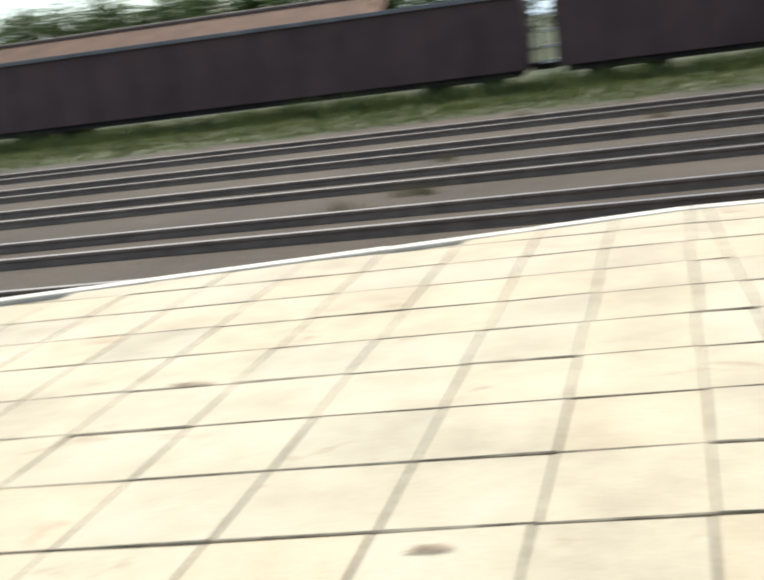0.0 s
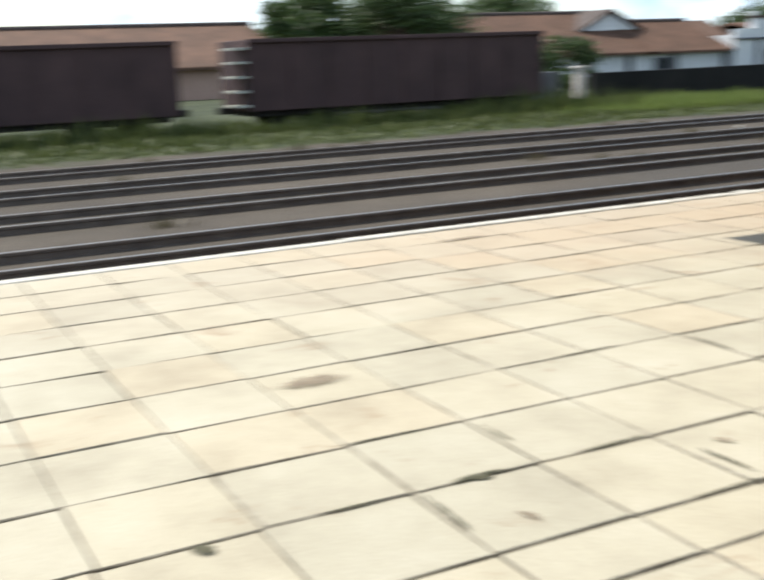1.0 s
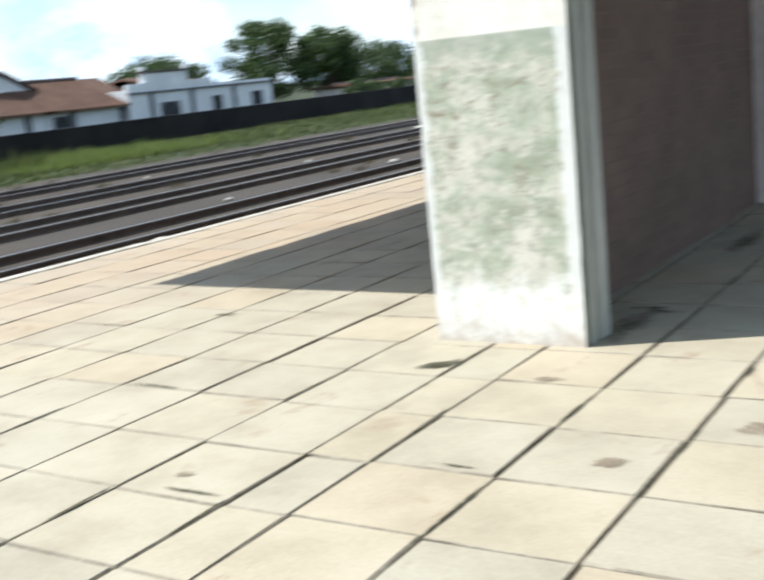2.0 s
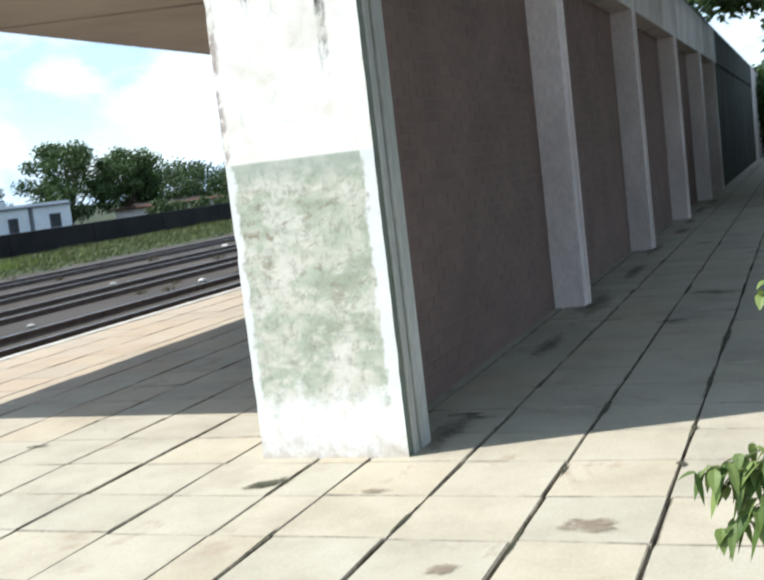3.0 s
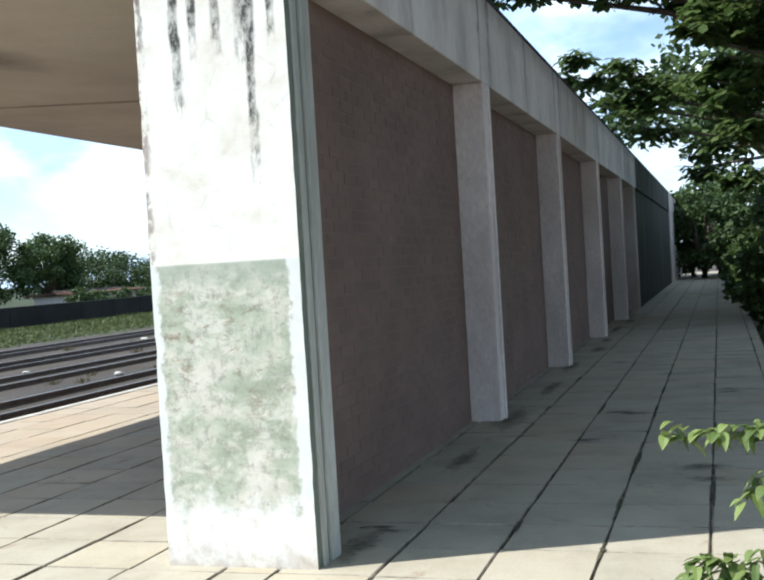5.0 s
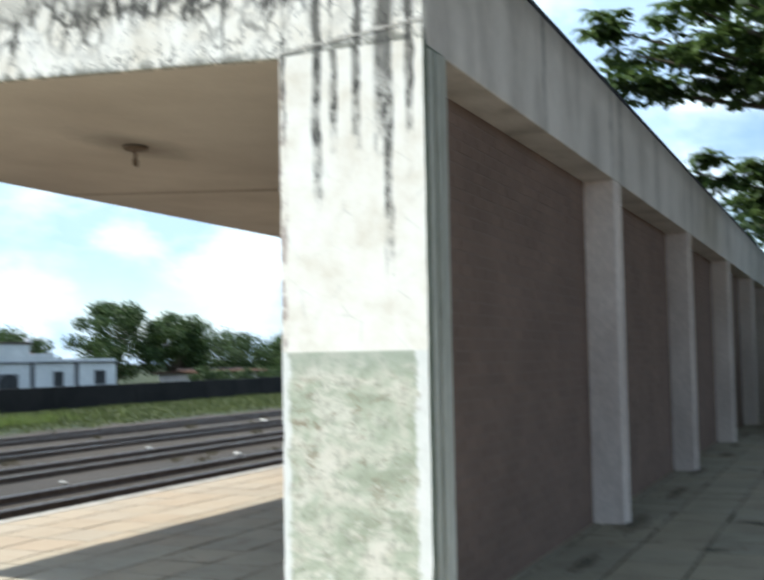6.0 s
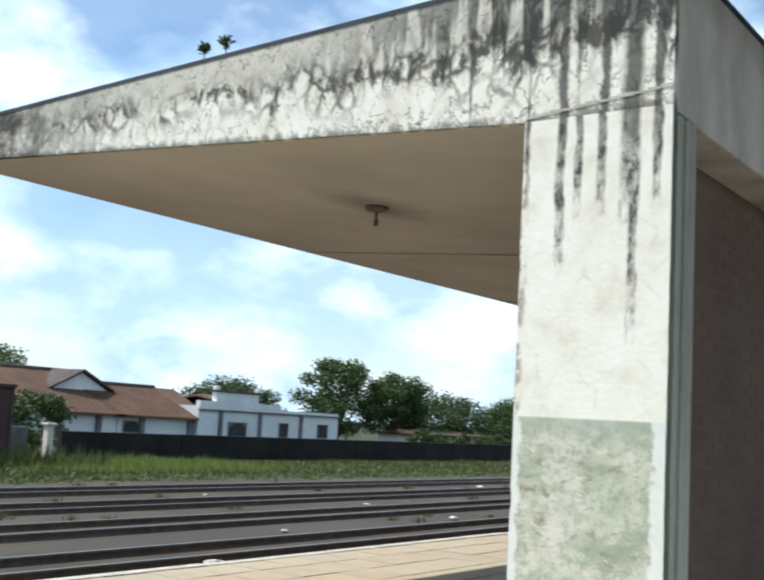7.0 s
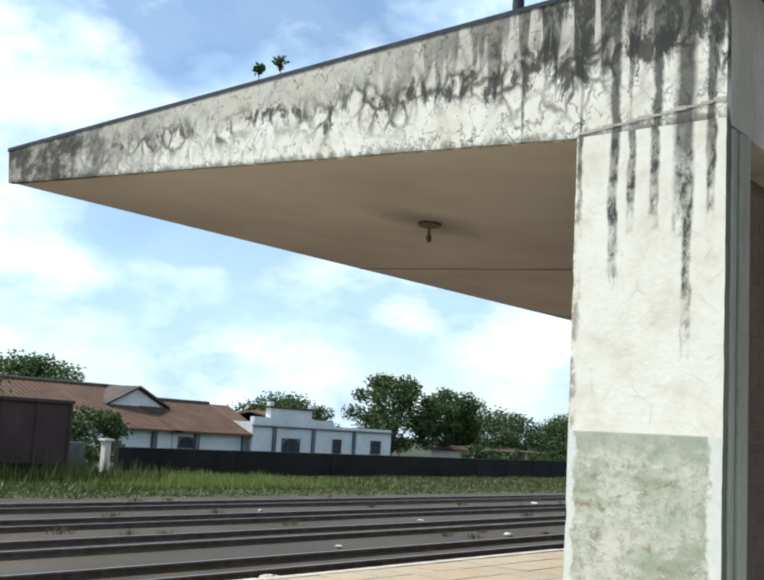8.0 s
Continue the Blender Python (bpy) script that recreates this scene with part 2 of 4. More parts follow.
    col = mixed(m, span(m, end, -2.9, -4.3, 0.0, 0.93), col, ramp(m, blotch, [(0.40, (0.022, 0.02, 0.016)), (0.50, (0.075, 0.07, 0.055)), (0.56, (0.25, 0.23, 0.185)), (0.66, (0.42, 0.38, 0.31))]))
    m.node_tree.links.new(col, b.inputs["Base Color"])
    bump(m, b, blotch, 0.3, 0.02)
    return m


M_PILLAR = make_pier_paint()
M_FASCIA = make_fascia_paint()
# the pier's greenish weathered side; its shade is partly in this darker colour
M_SHADEDSIDE = two_tone("grey_green_shaded_side", (0.13, 0.155, 0.115), (0.27, 0.285, 0.235), 6.0, 50.0, stretch=(1, 1, 0.3))
M_PLASTER = two_tone("dingy_plaster", (0.62, 0.535, 0.485), (0.86, 0.76, 0.695), 1.6, 35.0, stretch=(1, 1, 0.5))
M_MOULDING = two_tone("greenish_moulding", (0.37, 0.375, 0.325), (0.61, 0.605, 0.545), 3.0, 40.0, stretch=(1, 1, 0.25))
# moss plus the shade of the overhanging trees, put into one dark colour
M_MOSSSHADE = two_tone("mossy_shaded_plaster", (0.02, 0.021, 0.015), (0.065, 0.065, 0.047), 0.9, 12.0, stretch=(1, 1, 0.5))
M_SEAM = two_tone("soffit_seam", (0.34, 0.29, 0.24), (0.46, 0.40, 0.335), 3.0, 30.0)


def make_beam():
    """Rain-washed concrete with grey blooms and a pair of dark run-off lines over each pilaster."""
    m, b = begin("stained_concrete", 0.9)
    geo = node(m, "ShaderNodeNewGeometry")
    xyz = node(m, "ShaderNodeSeparateXYZ")
    m.node_tree.links.new(geo.outputs["Position"], xyz.inputs["Vector"])
    col = ramp(m, noisy(m, 1.7, 6.0, 0.6, (1, 1, 0.4)), [(0.3, (0.47, 0.43, 0.39)), (0.5, (0.72, 0.665, 0.61)), (0.7, (0.86, 0.80, 0.745))])
    grain = noisy(m, 30.0, 4.0, 0.6, (1, 1, 0.35))
    col = mixed(m, 0.25, col, ramp(m, grain, [(0.3, (0.5, 0.5, 0.5)), (0.7, (1, 1, 1))]), "MULTIPLY")
    warp = math_node(m, "MULTIPLY", math_node(m, "SUBTRACT", noisy(m, 4.0, 4.0), 0.5), 0.14)
    along = math_node(m, "ADD", xyz.outputs["Y"], warp)
    soot = None
    for y, half in [(v + o, w) for v in (4.585, 9.125, 13.8, 18.37) for o, w in ((-0.06, 0.035), (0.36, 0.05))] + [(2.3, 0.04), (6.9, 0.03), (11.4, 0.03)]:
        one = span(m, math_node(m, "ABSOLUTE", math_node(m, "SUBTRACT", along, y)), half * 1.8, half * 0.5)
        soot = one if soot is None else math_node(m, "MAXIMUM", soot, one)
    fade = math_node(m, "MULTIPLY", span(m, xyz.outputs["Z"], 3.0, 3.75, 0.25, 0.8), span(m, noisy(m, 9.0, 5.0, 0.7), 0.35, 0.55, 0.3, 1.0))
    col = mixed(m, math_node(m, "MULTIPLY", soot, fade), col, (0.10, 0.097, 0.09))
    rim = math_node(m, "MULTIPLY", span(m, math_node(m, "ADD", xyz.outputs["Z"], math_node(m, "MULTIPLY", warp, 1.6)), 3.58, 3.80), 0.5)
    col = mixed(m, rim, col, (0.20, 0.19, 0.17))
    m.node_tree.links.new(col, b.inputs["Base Color"])
    bump(m, b, grain, 0.3)
    return m


M_BEAM = make_beam()


def make_soffit():
    """Dusty plaster, with a sooty smear round the lamp holders."""
    m, b = begin("soffit_plaster", 0.9)
    col = ramp(m, noisy(m, 0.9, 6.0), [(0.3, (0.46, 0.40, 0.335)), (0.7, (0.58, 0.515, 0.44))])
    grain = noisy(m, 22.0, 5.0, 0.65)
    col = mixed(m, 0.2, col, ramp(m, grain, [(0.3, (0.6, 0.6, 0.6)), (0.7, (1, 1, 1))]), "MULTIPLY")
    for y in LAMP_Y:
        off = node(m, "ShaderNodeVectorMath")
        off.operation = "DISTANCE"
        off.inputs[1].default_value = (LAMP_X, y * 0.5, 0.0)
        m.node_tree.links.new(coords(m, (1.0, 0.5, 0.0)), off.inputs[0])
        near = math_node(m, "ADD", off.outputs["Value"], math_node(m, "MULTIPLY", math_node(m, "SUBTRACT", noisy(m, 4.0, 5.0, 0.65), 0.5), 0.35))
        col = mixed(m, span(m, near, 0.42, 0.05, 0.0, 0.65), col, (0.14, 0.115, 0.095))
    m.node_tree.links.new(col, b.inputs["Base Color"])
    bump(m, b, grain, 0.1)
    return m


LAMP_X, LAMP_Y = -3.3, (2.15, 11.3, 20.5)
M_SOFFIT = make_soffit()


def make_brickwork():
    """Dark, sooty red bricks, each of its own shade, under broad stains."""
    m, b = begin("sooty_brickwork", 0.95)
    info = node(m, "ShaderNodeObjectInfo")
    geo = node(m, "ShaderNodeNewGeometry")
    pick = math_node(m, "FRACT", math_node(m, "ADD", info.outputs["Random"], geo.outputs["Random Per Island"]))
    col = ramp(m, pick, [(0.0, (0.205, 0.142, 0.113)), (0.5, (0.218, 0.149, 0.118)), (1.0, (0.232, 0.158, 0.125))])
    stain = ramp(m, noisy(m, 1.4, 6.0), [(0.3, (0.66, 0.66, 0.66)), (0.7, (1, 1, 1))])
    m.node_tree.links.new(mixed(m, 0.8, col, stain, "MULTIPLY"), b.inputs["Base Color"])
    bump(m, b, noisy(m, 50.0, 4.0), 0.4, 0.006)
    return m


M_BRICK = make_brickwork()
M_MORTAR = two_tone("brick_mortar", (0.19, 0.138, 0.113), (0.235, 0.168, 0.138), 3.0, 60.0, 0.95)


def make_paver():
    """Sandy concrete: a shade for each slab, blotches, brown marks, fine grit."""
    m, b = begin("concrete_paver", 0.85)
    broad = ramp(m, noisy(m, 1.6, 6.0, 0.65), [(0.3, (0.35, 0.31, 0.24)), (0.5, (0.435, 0.392, 0.305)), (0.7, (0.49, 0.447, 0.36))])
    grit = noisy(m, 60.0, 3.0)
    col = mixed(m, 0.25, broad, ramp(m, grit, [(0.3, (0.5, 0.5, 0.5)), (0.7, (1, 1, 1))]), "MULTIPLY")
    mark = span(m, noisy(m, 3.1, 7.0, 0.7, (1.0, 0.7, 1.0), 0.5), 0.60, 0.70)
    col = mixed(m, math_node(m, "MULTIPLY", mark, 0.75), col, (0.28, 0.21, 0.145))
    speck = span(m, noisy(m, 17.0, 5.0, 0.7), 0.69, 0.73)
    col = mixed(m, math_node(m, "MULTIPLY", speck, 0.6), col, (0.16, 0.13, 0.10))
    info = node(m, "ShaderNodeObjectInfo")
    geo = node(m, "ShaderNodeNewGeometry")
    place = node(m, "ShaderNodeSeparateXYZ")
    m.node_tree.links.new(geo.outputs["Position"], place.inputs["Vector"])
    drift = math_node(m, "ADD", place.outputs["X"], math_node(m, "MULTIPLY", math_node(m, "SUBTRACT", noisy(m, 0.9, 4.0), 0.5), 2.6))
    dust = math_node(m, "MULTIPLY", span(m, drift, -2.9, -4.3), span(m, place.outputs["Y"], -3.0, 0.0, 0.25, 0.75))
    col = mixed(m, math_node(m, "MULTIPLY", dust, 0.75), col, (0.41, 0.32, 0.24))
    pick = math_node(m, "FRACT", math_node(m, "ADD", info.outputs["Random"], geo.outputs["Random Per Island"]))
    tint = ramp(m, pick, [(0.0, (0.92, 0.92, 0.90)), (0.45, (1.0, 0.99, 0.96)), (0.8, (1.0, 0.97, 0.91)), (1.0, (1.0, 0.94, 0.87))])
    col = mixed(m, 1.0, col, tint, "MULTIPLY")
    m.node_tree.links.new(col, b.inputs["Base Color"])
    bump(m, b, grit, 0.3, 0.004)
    return m


M_TILE = make_paver()
M_JOINT = two_tone("soil_joint", (0.10, 0.082, 0.055), (0.45, 0.395, 0.30), 5.0, 50.0)
M_COPING = two_tone("whitewashed_kerb", (0.44, 0.41, 0.355), (0.66, 0.63, 0.57), 4.0, 40.0)


def make_ballast():
    """Dusty ballast; across the tracks it passes into trodden earth with sparse grass."""
    m, b = begin("dusty_ballast", 0.95)
    geo = node(m, "ShaderNodeNewGeometry")
    xyz = node(m, "ShaderNodeSeparateXYZ")
    m.node_tree.links.new(geo.outputs["Position"], xyz.inputs["Vector"])
    stone = ramp(m, noisy(m, 0.45, 6.0), [(0.3, (0.056, 0.044, 0.033)), (0.7, (0.100, 0.080, 0.061))])
    grain = noisy(m, 16.0, 4.0, 0.7)
    stone = mixed(m, 0.5, stone, ramp(m, grain, [(0.3, (0.4, 0.4, 0.4)), (0.7, (1, 1, 1))]), "MULTIPLY")
    oily = span(m, noisy(m, 0.8, 4.0, 0.6, (1.0, 0.12, 1.0)), 0.52, 0.64)
    stone = mixed(m, math_node(m, "MULTIPLY", oily, 0.5), stone, (0.055, 0.05, 0.046))
    earth = ramp(m, noisy(m, 0.6, 6.0), [(0.35, (0.022, 0.03, 0.012)), (0.6, (0.05, 0.058, 0.024))])
    edge = math_node(m, "ADD", xyz.outputs["X"], math_node(m, "MULTIPLY", math_node(m, "SUBTRACT", noisy(m, 0.7, 4.0), 0.5), 4.0))
    yard = mixed(m, span(m, edge, -20.3, -21.3), stone, earth)
    # mostly unseen ground, made pale to bounce light onto the shelter's wall
    bounce_sand = ramp(m, noisy(m, 0.9, 6.0), [(0.3, (0.11, 0.09, 0.067)), (0.7, (0.20, 0.165, 0.125))])
    m.node_tree.links.new(mixed(m, span(m, xyz.outputs["X"], 2.3, 2.5), yard, bounce_sand), b.inputs["Base Color"])
    bump(m, b, grain, 0.8, 0.03)
    return m


M_BALLAST = make_ballast()
M_RAIL = two_tone("worn_rail_steel", (0.13, 0.105, 0.09), (0.22, 0.18, 0.155), 5.0, 60.0, 0.55, 0.3)
M_RAILTOP = two_tone("polished_rail_head", (0.22, 0.20, 0.185), (0.32, 0.30, 0.28), 6.0, 60.0, 0.36, 0.9, 0.05)
M_WAGON = two_tone("maroon_wagon_paint", (0.062, 0.037, 0.037), (0.098, 0.057, 0.056), 0.8, 20.0, 0.7)
M_WAGONDARK = two_tone("wagon_underframe", (0.02, 0.018, 0.018), (0.045, 0.04, 0.038), 2.0, 20.0, 0.8)
M_WHITE = two_tone("white_house_wall", (0.62, 0.63, 0.64), (0.80, 0.80, 0.80), 0.5, 8.0, 0.9)
M_ROOF = two_tone("clay_roof_tiles", (0.095, 0.055, 0.038), (0.165, 0.092, 0.062), 0.7, 6.0, 0.9)
M_ROOFDARK = two_tone("roof_ridge", (0.06, 0.045, 0.04), (0.12, 0.09, 0.08), 1.0, 8.0)
M_SLAB = two_tone("pink_shed_wall", (0.42, 0.27, 0.21), (0.52, 0.35, 0.28), 0.4, 6.0)
M_FENCE = two_tone("sooty_wall", (0.010, 0.010, 0.010), (0.027, 0.025, 0.023), 0.6, 8.0, 0.95)
M_DARK = two_tone("dark_opening", (0.015, 0.017, 0.02), (0.04, 0.042, 0.045), 2.0, 20.0, 0.6)
M_PLINTH = two_tone("grey_pier", (0.10, 0.10, 0.11), (0.20, 0.20, 0.21), 1.0, 10.0)
M_BARK = two_tone("bark", (0.10, 0.075, 0.055), (0.20, 0.16, 0.12), 4.0, 40.0)
M_DRAIN = two_tone("roof_edge_tar", (0.03, 0.035, 0.05), (0.07, 0.08, 0.10), 3.0, 30.0)
M_IRON = two_tone("rusty_fitting", (0.11, 0.08, 0.06), (0.21, 0.15, 0.105), 20.0, 80.0, 0.7, 0.2)


def leaf_material(name, dark, light, through_light=0.25):
    m, b = begin(name, 0.55)
    geo = node(m, "ShaderNodeNewGeometry")
    col = ramp(m, geo.outputs["Random Per Island"], [(0.0, dark), (1.0, light)])
    m.node_tree.links.new(col, b.inputs["Base Color"])
    t = node(m, "ShaderNodeBsdfTranslucent")
    m.node_tree.links.new(col, t.inputs["Color"])
    mix = node(m, "ShaderNodeMixShader", Fac=through_light)
    m.node_tree.links.new(b.outputs["BSDF"], mix.inputs[1])
    m.node_tree.links.new(t.outputs["BSDF"], mix.inputs[2])
    m.node_tree.links.new(mix.outputs["Shader"], m.node_tree.nodes["Material Output"].inputs["Surface"])
    return m


M_LEAF = leaf_material("almond_leaves", (0.03, 0.055, 0.018), (0.085, 0.13, 0.035))
M_ALMOND = leaf_material("broad_almond_leaves", (0.04, 0.075, 0.02), (0.12, 0.17, 0.045), 0.4)
M_LEAFFAR = leaf_material("far_leaves", (0.03, 0.055, 0.018), (0.095, 0.135, 0.045))
M_LEAFNEAR = leaf_material("shrub_leaves", (0.06, 0.105, 0.02), (0.23, 0.29, 0.085), 0.3)
M_GRASS = leaf_material("yard_grass", (0.045, 0.063, 0.017), (0.135, 0.155, 0.046))


# ---- building blocks ----
def mesh_from(name, bm, material):
    me = bpy.data.meshes.new(name)
    bm.normal_update()
    bm.to_mesh(me)
    bm.free()
    for mm in material if isinstance(material, (list, tuple)) else (material,):
        me.materials.append(mm)
    return me


def part(name, bm, material, parent=None, label=""):
    ob = new(name, mesh_from(name, bm, material))
    if parent:
        ob.parent = parent
    return tagged(ob, label)


def thing(name, label, category, group="", kind="", at=(0, 0, 0)):
    ob = new(name)
    ob.location = at
    ob.empty_display_size = 0.2
    return tagged(ob, label, category, group, kind)


def box(bm, x0, x1, y0, y1, z0, z1, bevel=0.0):
    geom = bmesh.ops.create_cube(bm, size=1.0)
    vs = geom["verts"]
    bmesh.ops.scale(bm, vec=(x1 - x0, y1 - y0, z1 - z0), verts=vs)
    bmesh.ops.translate(bm, vec=((x0 + x1) / 2, (y0 + y1) / 2, (z0 + z1) / 2), verts=vs)
    if bevel:
        es = list({e for v in vs for e in v.link_edges})
        bmesh.ops.bevel(bm, geom=es, offset=bevel, segments=2, affect="EDGES", profile=0.6)
    return bm


def boxed(*args, bevel=0.0):
    return box(bmesh.new(), *args, bevel=bevel)


def prism(bm, outline, axis, a, b):
    """Extrudes an outline in the plane across axis ('x' or 'y') from a to b. Outline points are (u, z)."""
    def at(u, z, s):
        return (s, u, z) if axis == "x" else (u, s, z)
    first = [bm.verts.new(at(u, z, a)) for u, z in outline]
    last = [bm.verts.new(at(u, z, b)) for u, z in outline]
    n = len(outline)
    bm.faces.new(first)
    bm.faces.new(last[::-1])
    for i in range(n):
        bm.faces.new((first[i], last[i], last[(i + 1) % n], first[(i + 1) % n]))
    bmesh.ops.recalc_face_normals(bm, faces=bm.faces)
    return bm


def tube(bm, points, radii, sides=8):
    rings = []
    for i, p in enumerate(points):
        p = Vector(p)
        way = (Vector(points[min(i + 1, len(points) - 1)]) - Vector(points[max(i - 1, 0)])).normalized()
        side = way.orthogonal().normalized()
        other = way.cross(side)
        rings.append([bm.verts.new(p + radii[i] * (side * math.cos(a) + other * math.sin(a))) for a in (2 * math.pi * k / sides for k in range(sides))])
    for r0, r1 in zip(rings, rings[1:]):
        for k in range(sides):
            bm.faces.new((r0[k], r0[(k + 1) % sides], r1[(k + 1) % sides], r1[k]))
    bm.faces.new(rings[0][::-1])
    bm.faces.new(rings[-1])
    return bm


GROUND_Z = -0.51
RAIL_Z = -0.42
EDGE_X = -5.57
KINK = (EDGE_X, -4.15)
KINK_END = (-2.97, -15.0)


def build_ground():
    bm = bmesh.new()
    xs = [-2500, -400, -140] + [-60 + 2 * i for i in range(0, 70, 2)] + [90, 400, 2500]
    ys = [-2500, -400, -120] + [-60 + 5 * i for i in range(0, 50, 1)] + [260, 500, 2500]
    grid = [[bm.verts.new((x, y, GROUND_Z - 0.02 + 0.02 * noise.noise(Vector((x * 0.3, y * 0.3, 0))))) for y in ys] for x in xs]
    for i in range(len(xs) - 1):
        for j in range(len(ys) - 1):
            bm.faces.new((grid[i][j], grid[i + 1][j], grid[i + 1][j + 1], grid[i][j + 1]))
    tagged(part("ground", bm, M_BALLAST), "dusty grey-brown ballast and earth of the railway yard", "ground", kind="structure")


build_ground()


def build_platform():
    out = [(EDGE_X + 0.03, 60.0), (2.45, 60.0), (2.45, -15.0), (KINK_END[0] + 0.03, -15.0), (KINK[0] + 0.03, KINK[1])]
    bm = bmesh.new()
    low = [bm.verts.new((x, y, GROUND_Z - 0.1)) for x, y in out]
    top = [bm.verts.new((x, y, -0.022)) for x, y in out]
    bm.faces.new(low)
    bm.faces.new(top[::-1])
    for i in range(len(out)):
        bm.faces.new((low[i], low[(i + 1) % 5], top[(i + 1) % 5], top[i]))
    bmesh.ops.recalc_face_normals(bm, faces=bm.faces)
    return tagged(part("platform", bm, M_JOINT), "low station platform paved with square concrete slabs", "platform", kind="structure")


platform = build_platform()

# ---- the station shelter: pier, brick back wall, beam, cantilevered canopy ----
WALL_END = 42.0
ROOF_END = 54.0
PIL_Y = [4.585, 9.125, 13.8, 18.37, 22.0]


def rough_block(x0, x1, y0, y1, z0, z1):
    """A tall block with chipped, uneven arrises."""
    bm = boxed(x0, x1, y0, y1, z0, z1)
    tall = [e for e in bm.edges if abs(e.verts[0].co.z - e.verts[1].co.z) > 1]
    bmesh.ops.subdivide_edges(bm, edges=tall, cuts=90, use_grid_fill=True)
    for v in bm.verts:
        n = noise.noise_vector(Vector((v.co.x * 2, v.co.y * 2, v.co.z * 9)))
        chip = max(0.0, noise.noise(Vector((v.co.x, 3.0, v.co.z * 6))) - 0.3) * 0.02
        s = 1 if v.co.x < (x0 + x1) / 2 else -1
        v.co.x += s * chip + n.x * 0.0025
        v.co.y += n.y * 0.0003
    bm.normal_update()
    # the side towards the path takes the colour darkened for shade
    for f in bm.faces:
        f.material_index = 1 if f.normal.x > 0.6 else 0
    return bm


def build_shelter():
    root = thing("station_shelter", "long concrete station shelter with brick back wall and cantilevered canopy", "shelter")
    bm = rough_block(-0.80, 0.0, 0.0, 0.30, -0.02, 3.03)
    part("end_pier", bm, (M_PILLAR, M_SHADEDSIDE), root, "white limewashed pier with peeling green dado and black streaks")
    for y0, y1, out in ((0.065, 0.125, 0.012), (0.165, 0.285, 0.018)):
        part("pier_moulding", boxed(-0.05, out, y0, y1, -0.02, 2.99, bevel=0.006), M_MOULDING, root, "weathered grey moulding on the pier's side")
    # wall panels between pilasters
    stops = [0.30] + PIL_Y
    panels = []
    for i, y in enumerate(PIL_Y):
        bm = boxed(-0.60, 0.0, y, y + 0.30, -0.02, 3.0, bevel=0.012)
        box(bm, -0.02, 0.02, y + 0.13, y + 0.17, 0.0, 2.95)
        part("pilaster", bm, M_PLASTER, root, "dingy whitewashed pilaster in the shade")
    for a, b in zip(stops, stops[1:]):
        a2 = a if a == 0.30 else a + 0.30
        panels.append((part("brick_panel", boxed(-0.55, -0.2735, a2, b, -0.02, 3.0), M_MORTAR, root, "recessed dark red brick wall panel"), a2, b))
    # this bay and its beam carry painted tree shade besides the moss
    part("far_wall", boxed(-0.60, -0.05, PIL_Y[-1] + 0.30, WALL_END, -0.02, 3.0, bevel=0.01), M_MOSSSHADE, root, "mossy wall without pilasters, darkened by painted tree shade")
    part("end_wall", boxed(-0.60, 0.0, WALL_END, ROOF_END, -0.02, 3.0, bevel=0.01), M_PLASTER, root)
    # beam along the back, in two lengths
    part("beam", boxed(-0.62, 0.0, 0.05, 23.0, 3.0, 3.80, bevel=0.012), M_BEAM, root, "rain-stained concrete edge beam")
    part("beam", boxed(-0.62, 0.0, 23.0, WALL_END, 3.0, 3.80, bevel=0.012), M_MOSSSHADE, root, "stained mossy edge beam, darkened by painted tree shade")
    part("beam", boxed(-0.62, 0.0, WALL_END, ROOF_END, 3.0, 3.80, bevel=0.012), M_PLASTER, root, "pale edge beam")
    # canopy slab: end fascia in limewash, underside plastered
    bm = prism(bmesh.new(), [(0.0, 3.03), (0.0, 3.80), (-0.8, 3.815), (-6.13, 3.61), (-6.09, 3.335), (-0.8, 3.03)], "y", 0.0, 0.05)
    part("fascia", bm, M_FASCIA, root, "tapering limewashed canopy end blackened by run-off")
    bm = prism(bmesh.new(), [(-0.62, 3.04), (-0.62, 3.79), (-6.12, 3.60), (-6.08, 3.34)], "y", 0.05, ROOF_END)
    part("canopy_slab", bm, M_SOFFIT, root, "plain beige plastered canopy underside")
    bm = prism(bmesh.new(), [(0.01, 3.80), (0.01, 3.828), (-0.8, 3.843), (-6.145, 3.638), (-6.145, 3.61), (-0.8, 3.815)], "y", -0.004, ROOF_END)
    part("roof_covering", bm, M_DRAIN, root, "dark bituminous roof edge")
    bm = bmesh.new()
    for k in range(12):
        x0, x1 = -0.79 + k * 0.066, -0.79 + (k + 1) * 0.066
        box(bm, x0, x1 - 0.004, -0.004, 0.01, 3.045 + k * 0.0065, 3.057 + k * 0.0065 + 0.004 * (k % 3))
    part("plaster_seam", bm, M_COPING, root, "pale cracked seam between pier and canopy")
    part("roof_pipe", tube(bmesh.new(), [(-1.27, 0.12, 3.82), (-1.27, 0.12, 4.15)], [0.035, 0.035], 10), M_DRAIN, root, "short dark vent pipe")
    for y in (4.6, 9.2, 13.8, 18.4, 23.0):
        bm = prism(bmesh.new(), [(-0.8, 3.022), (-0.8, 3.05), (-6.05, 3.35), (-6.05, 3.33)], "y", y, y + 0.018)
        part("soffit_joint", bm, M_SEAM, root)
    return root, panels


shelter, brick_panels = build_shelter()


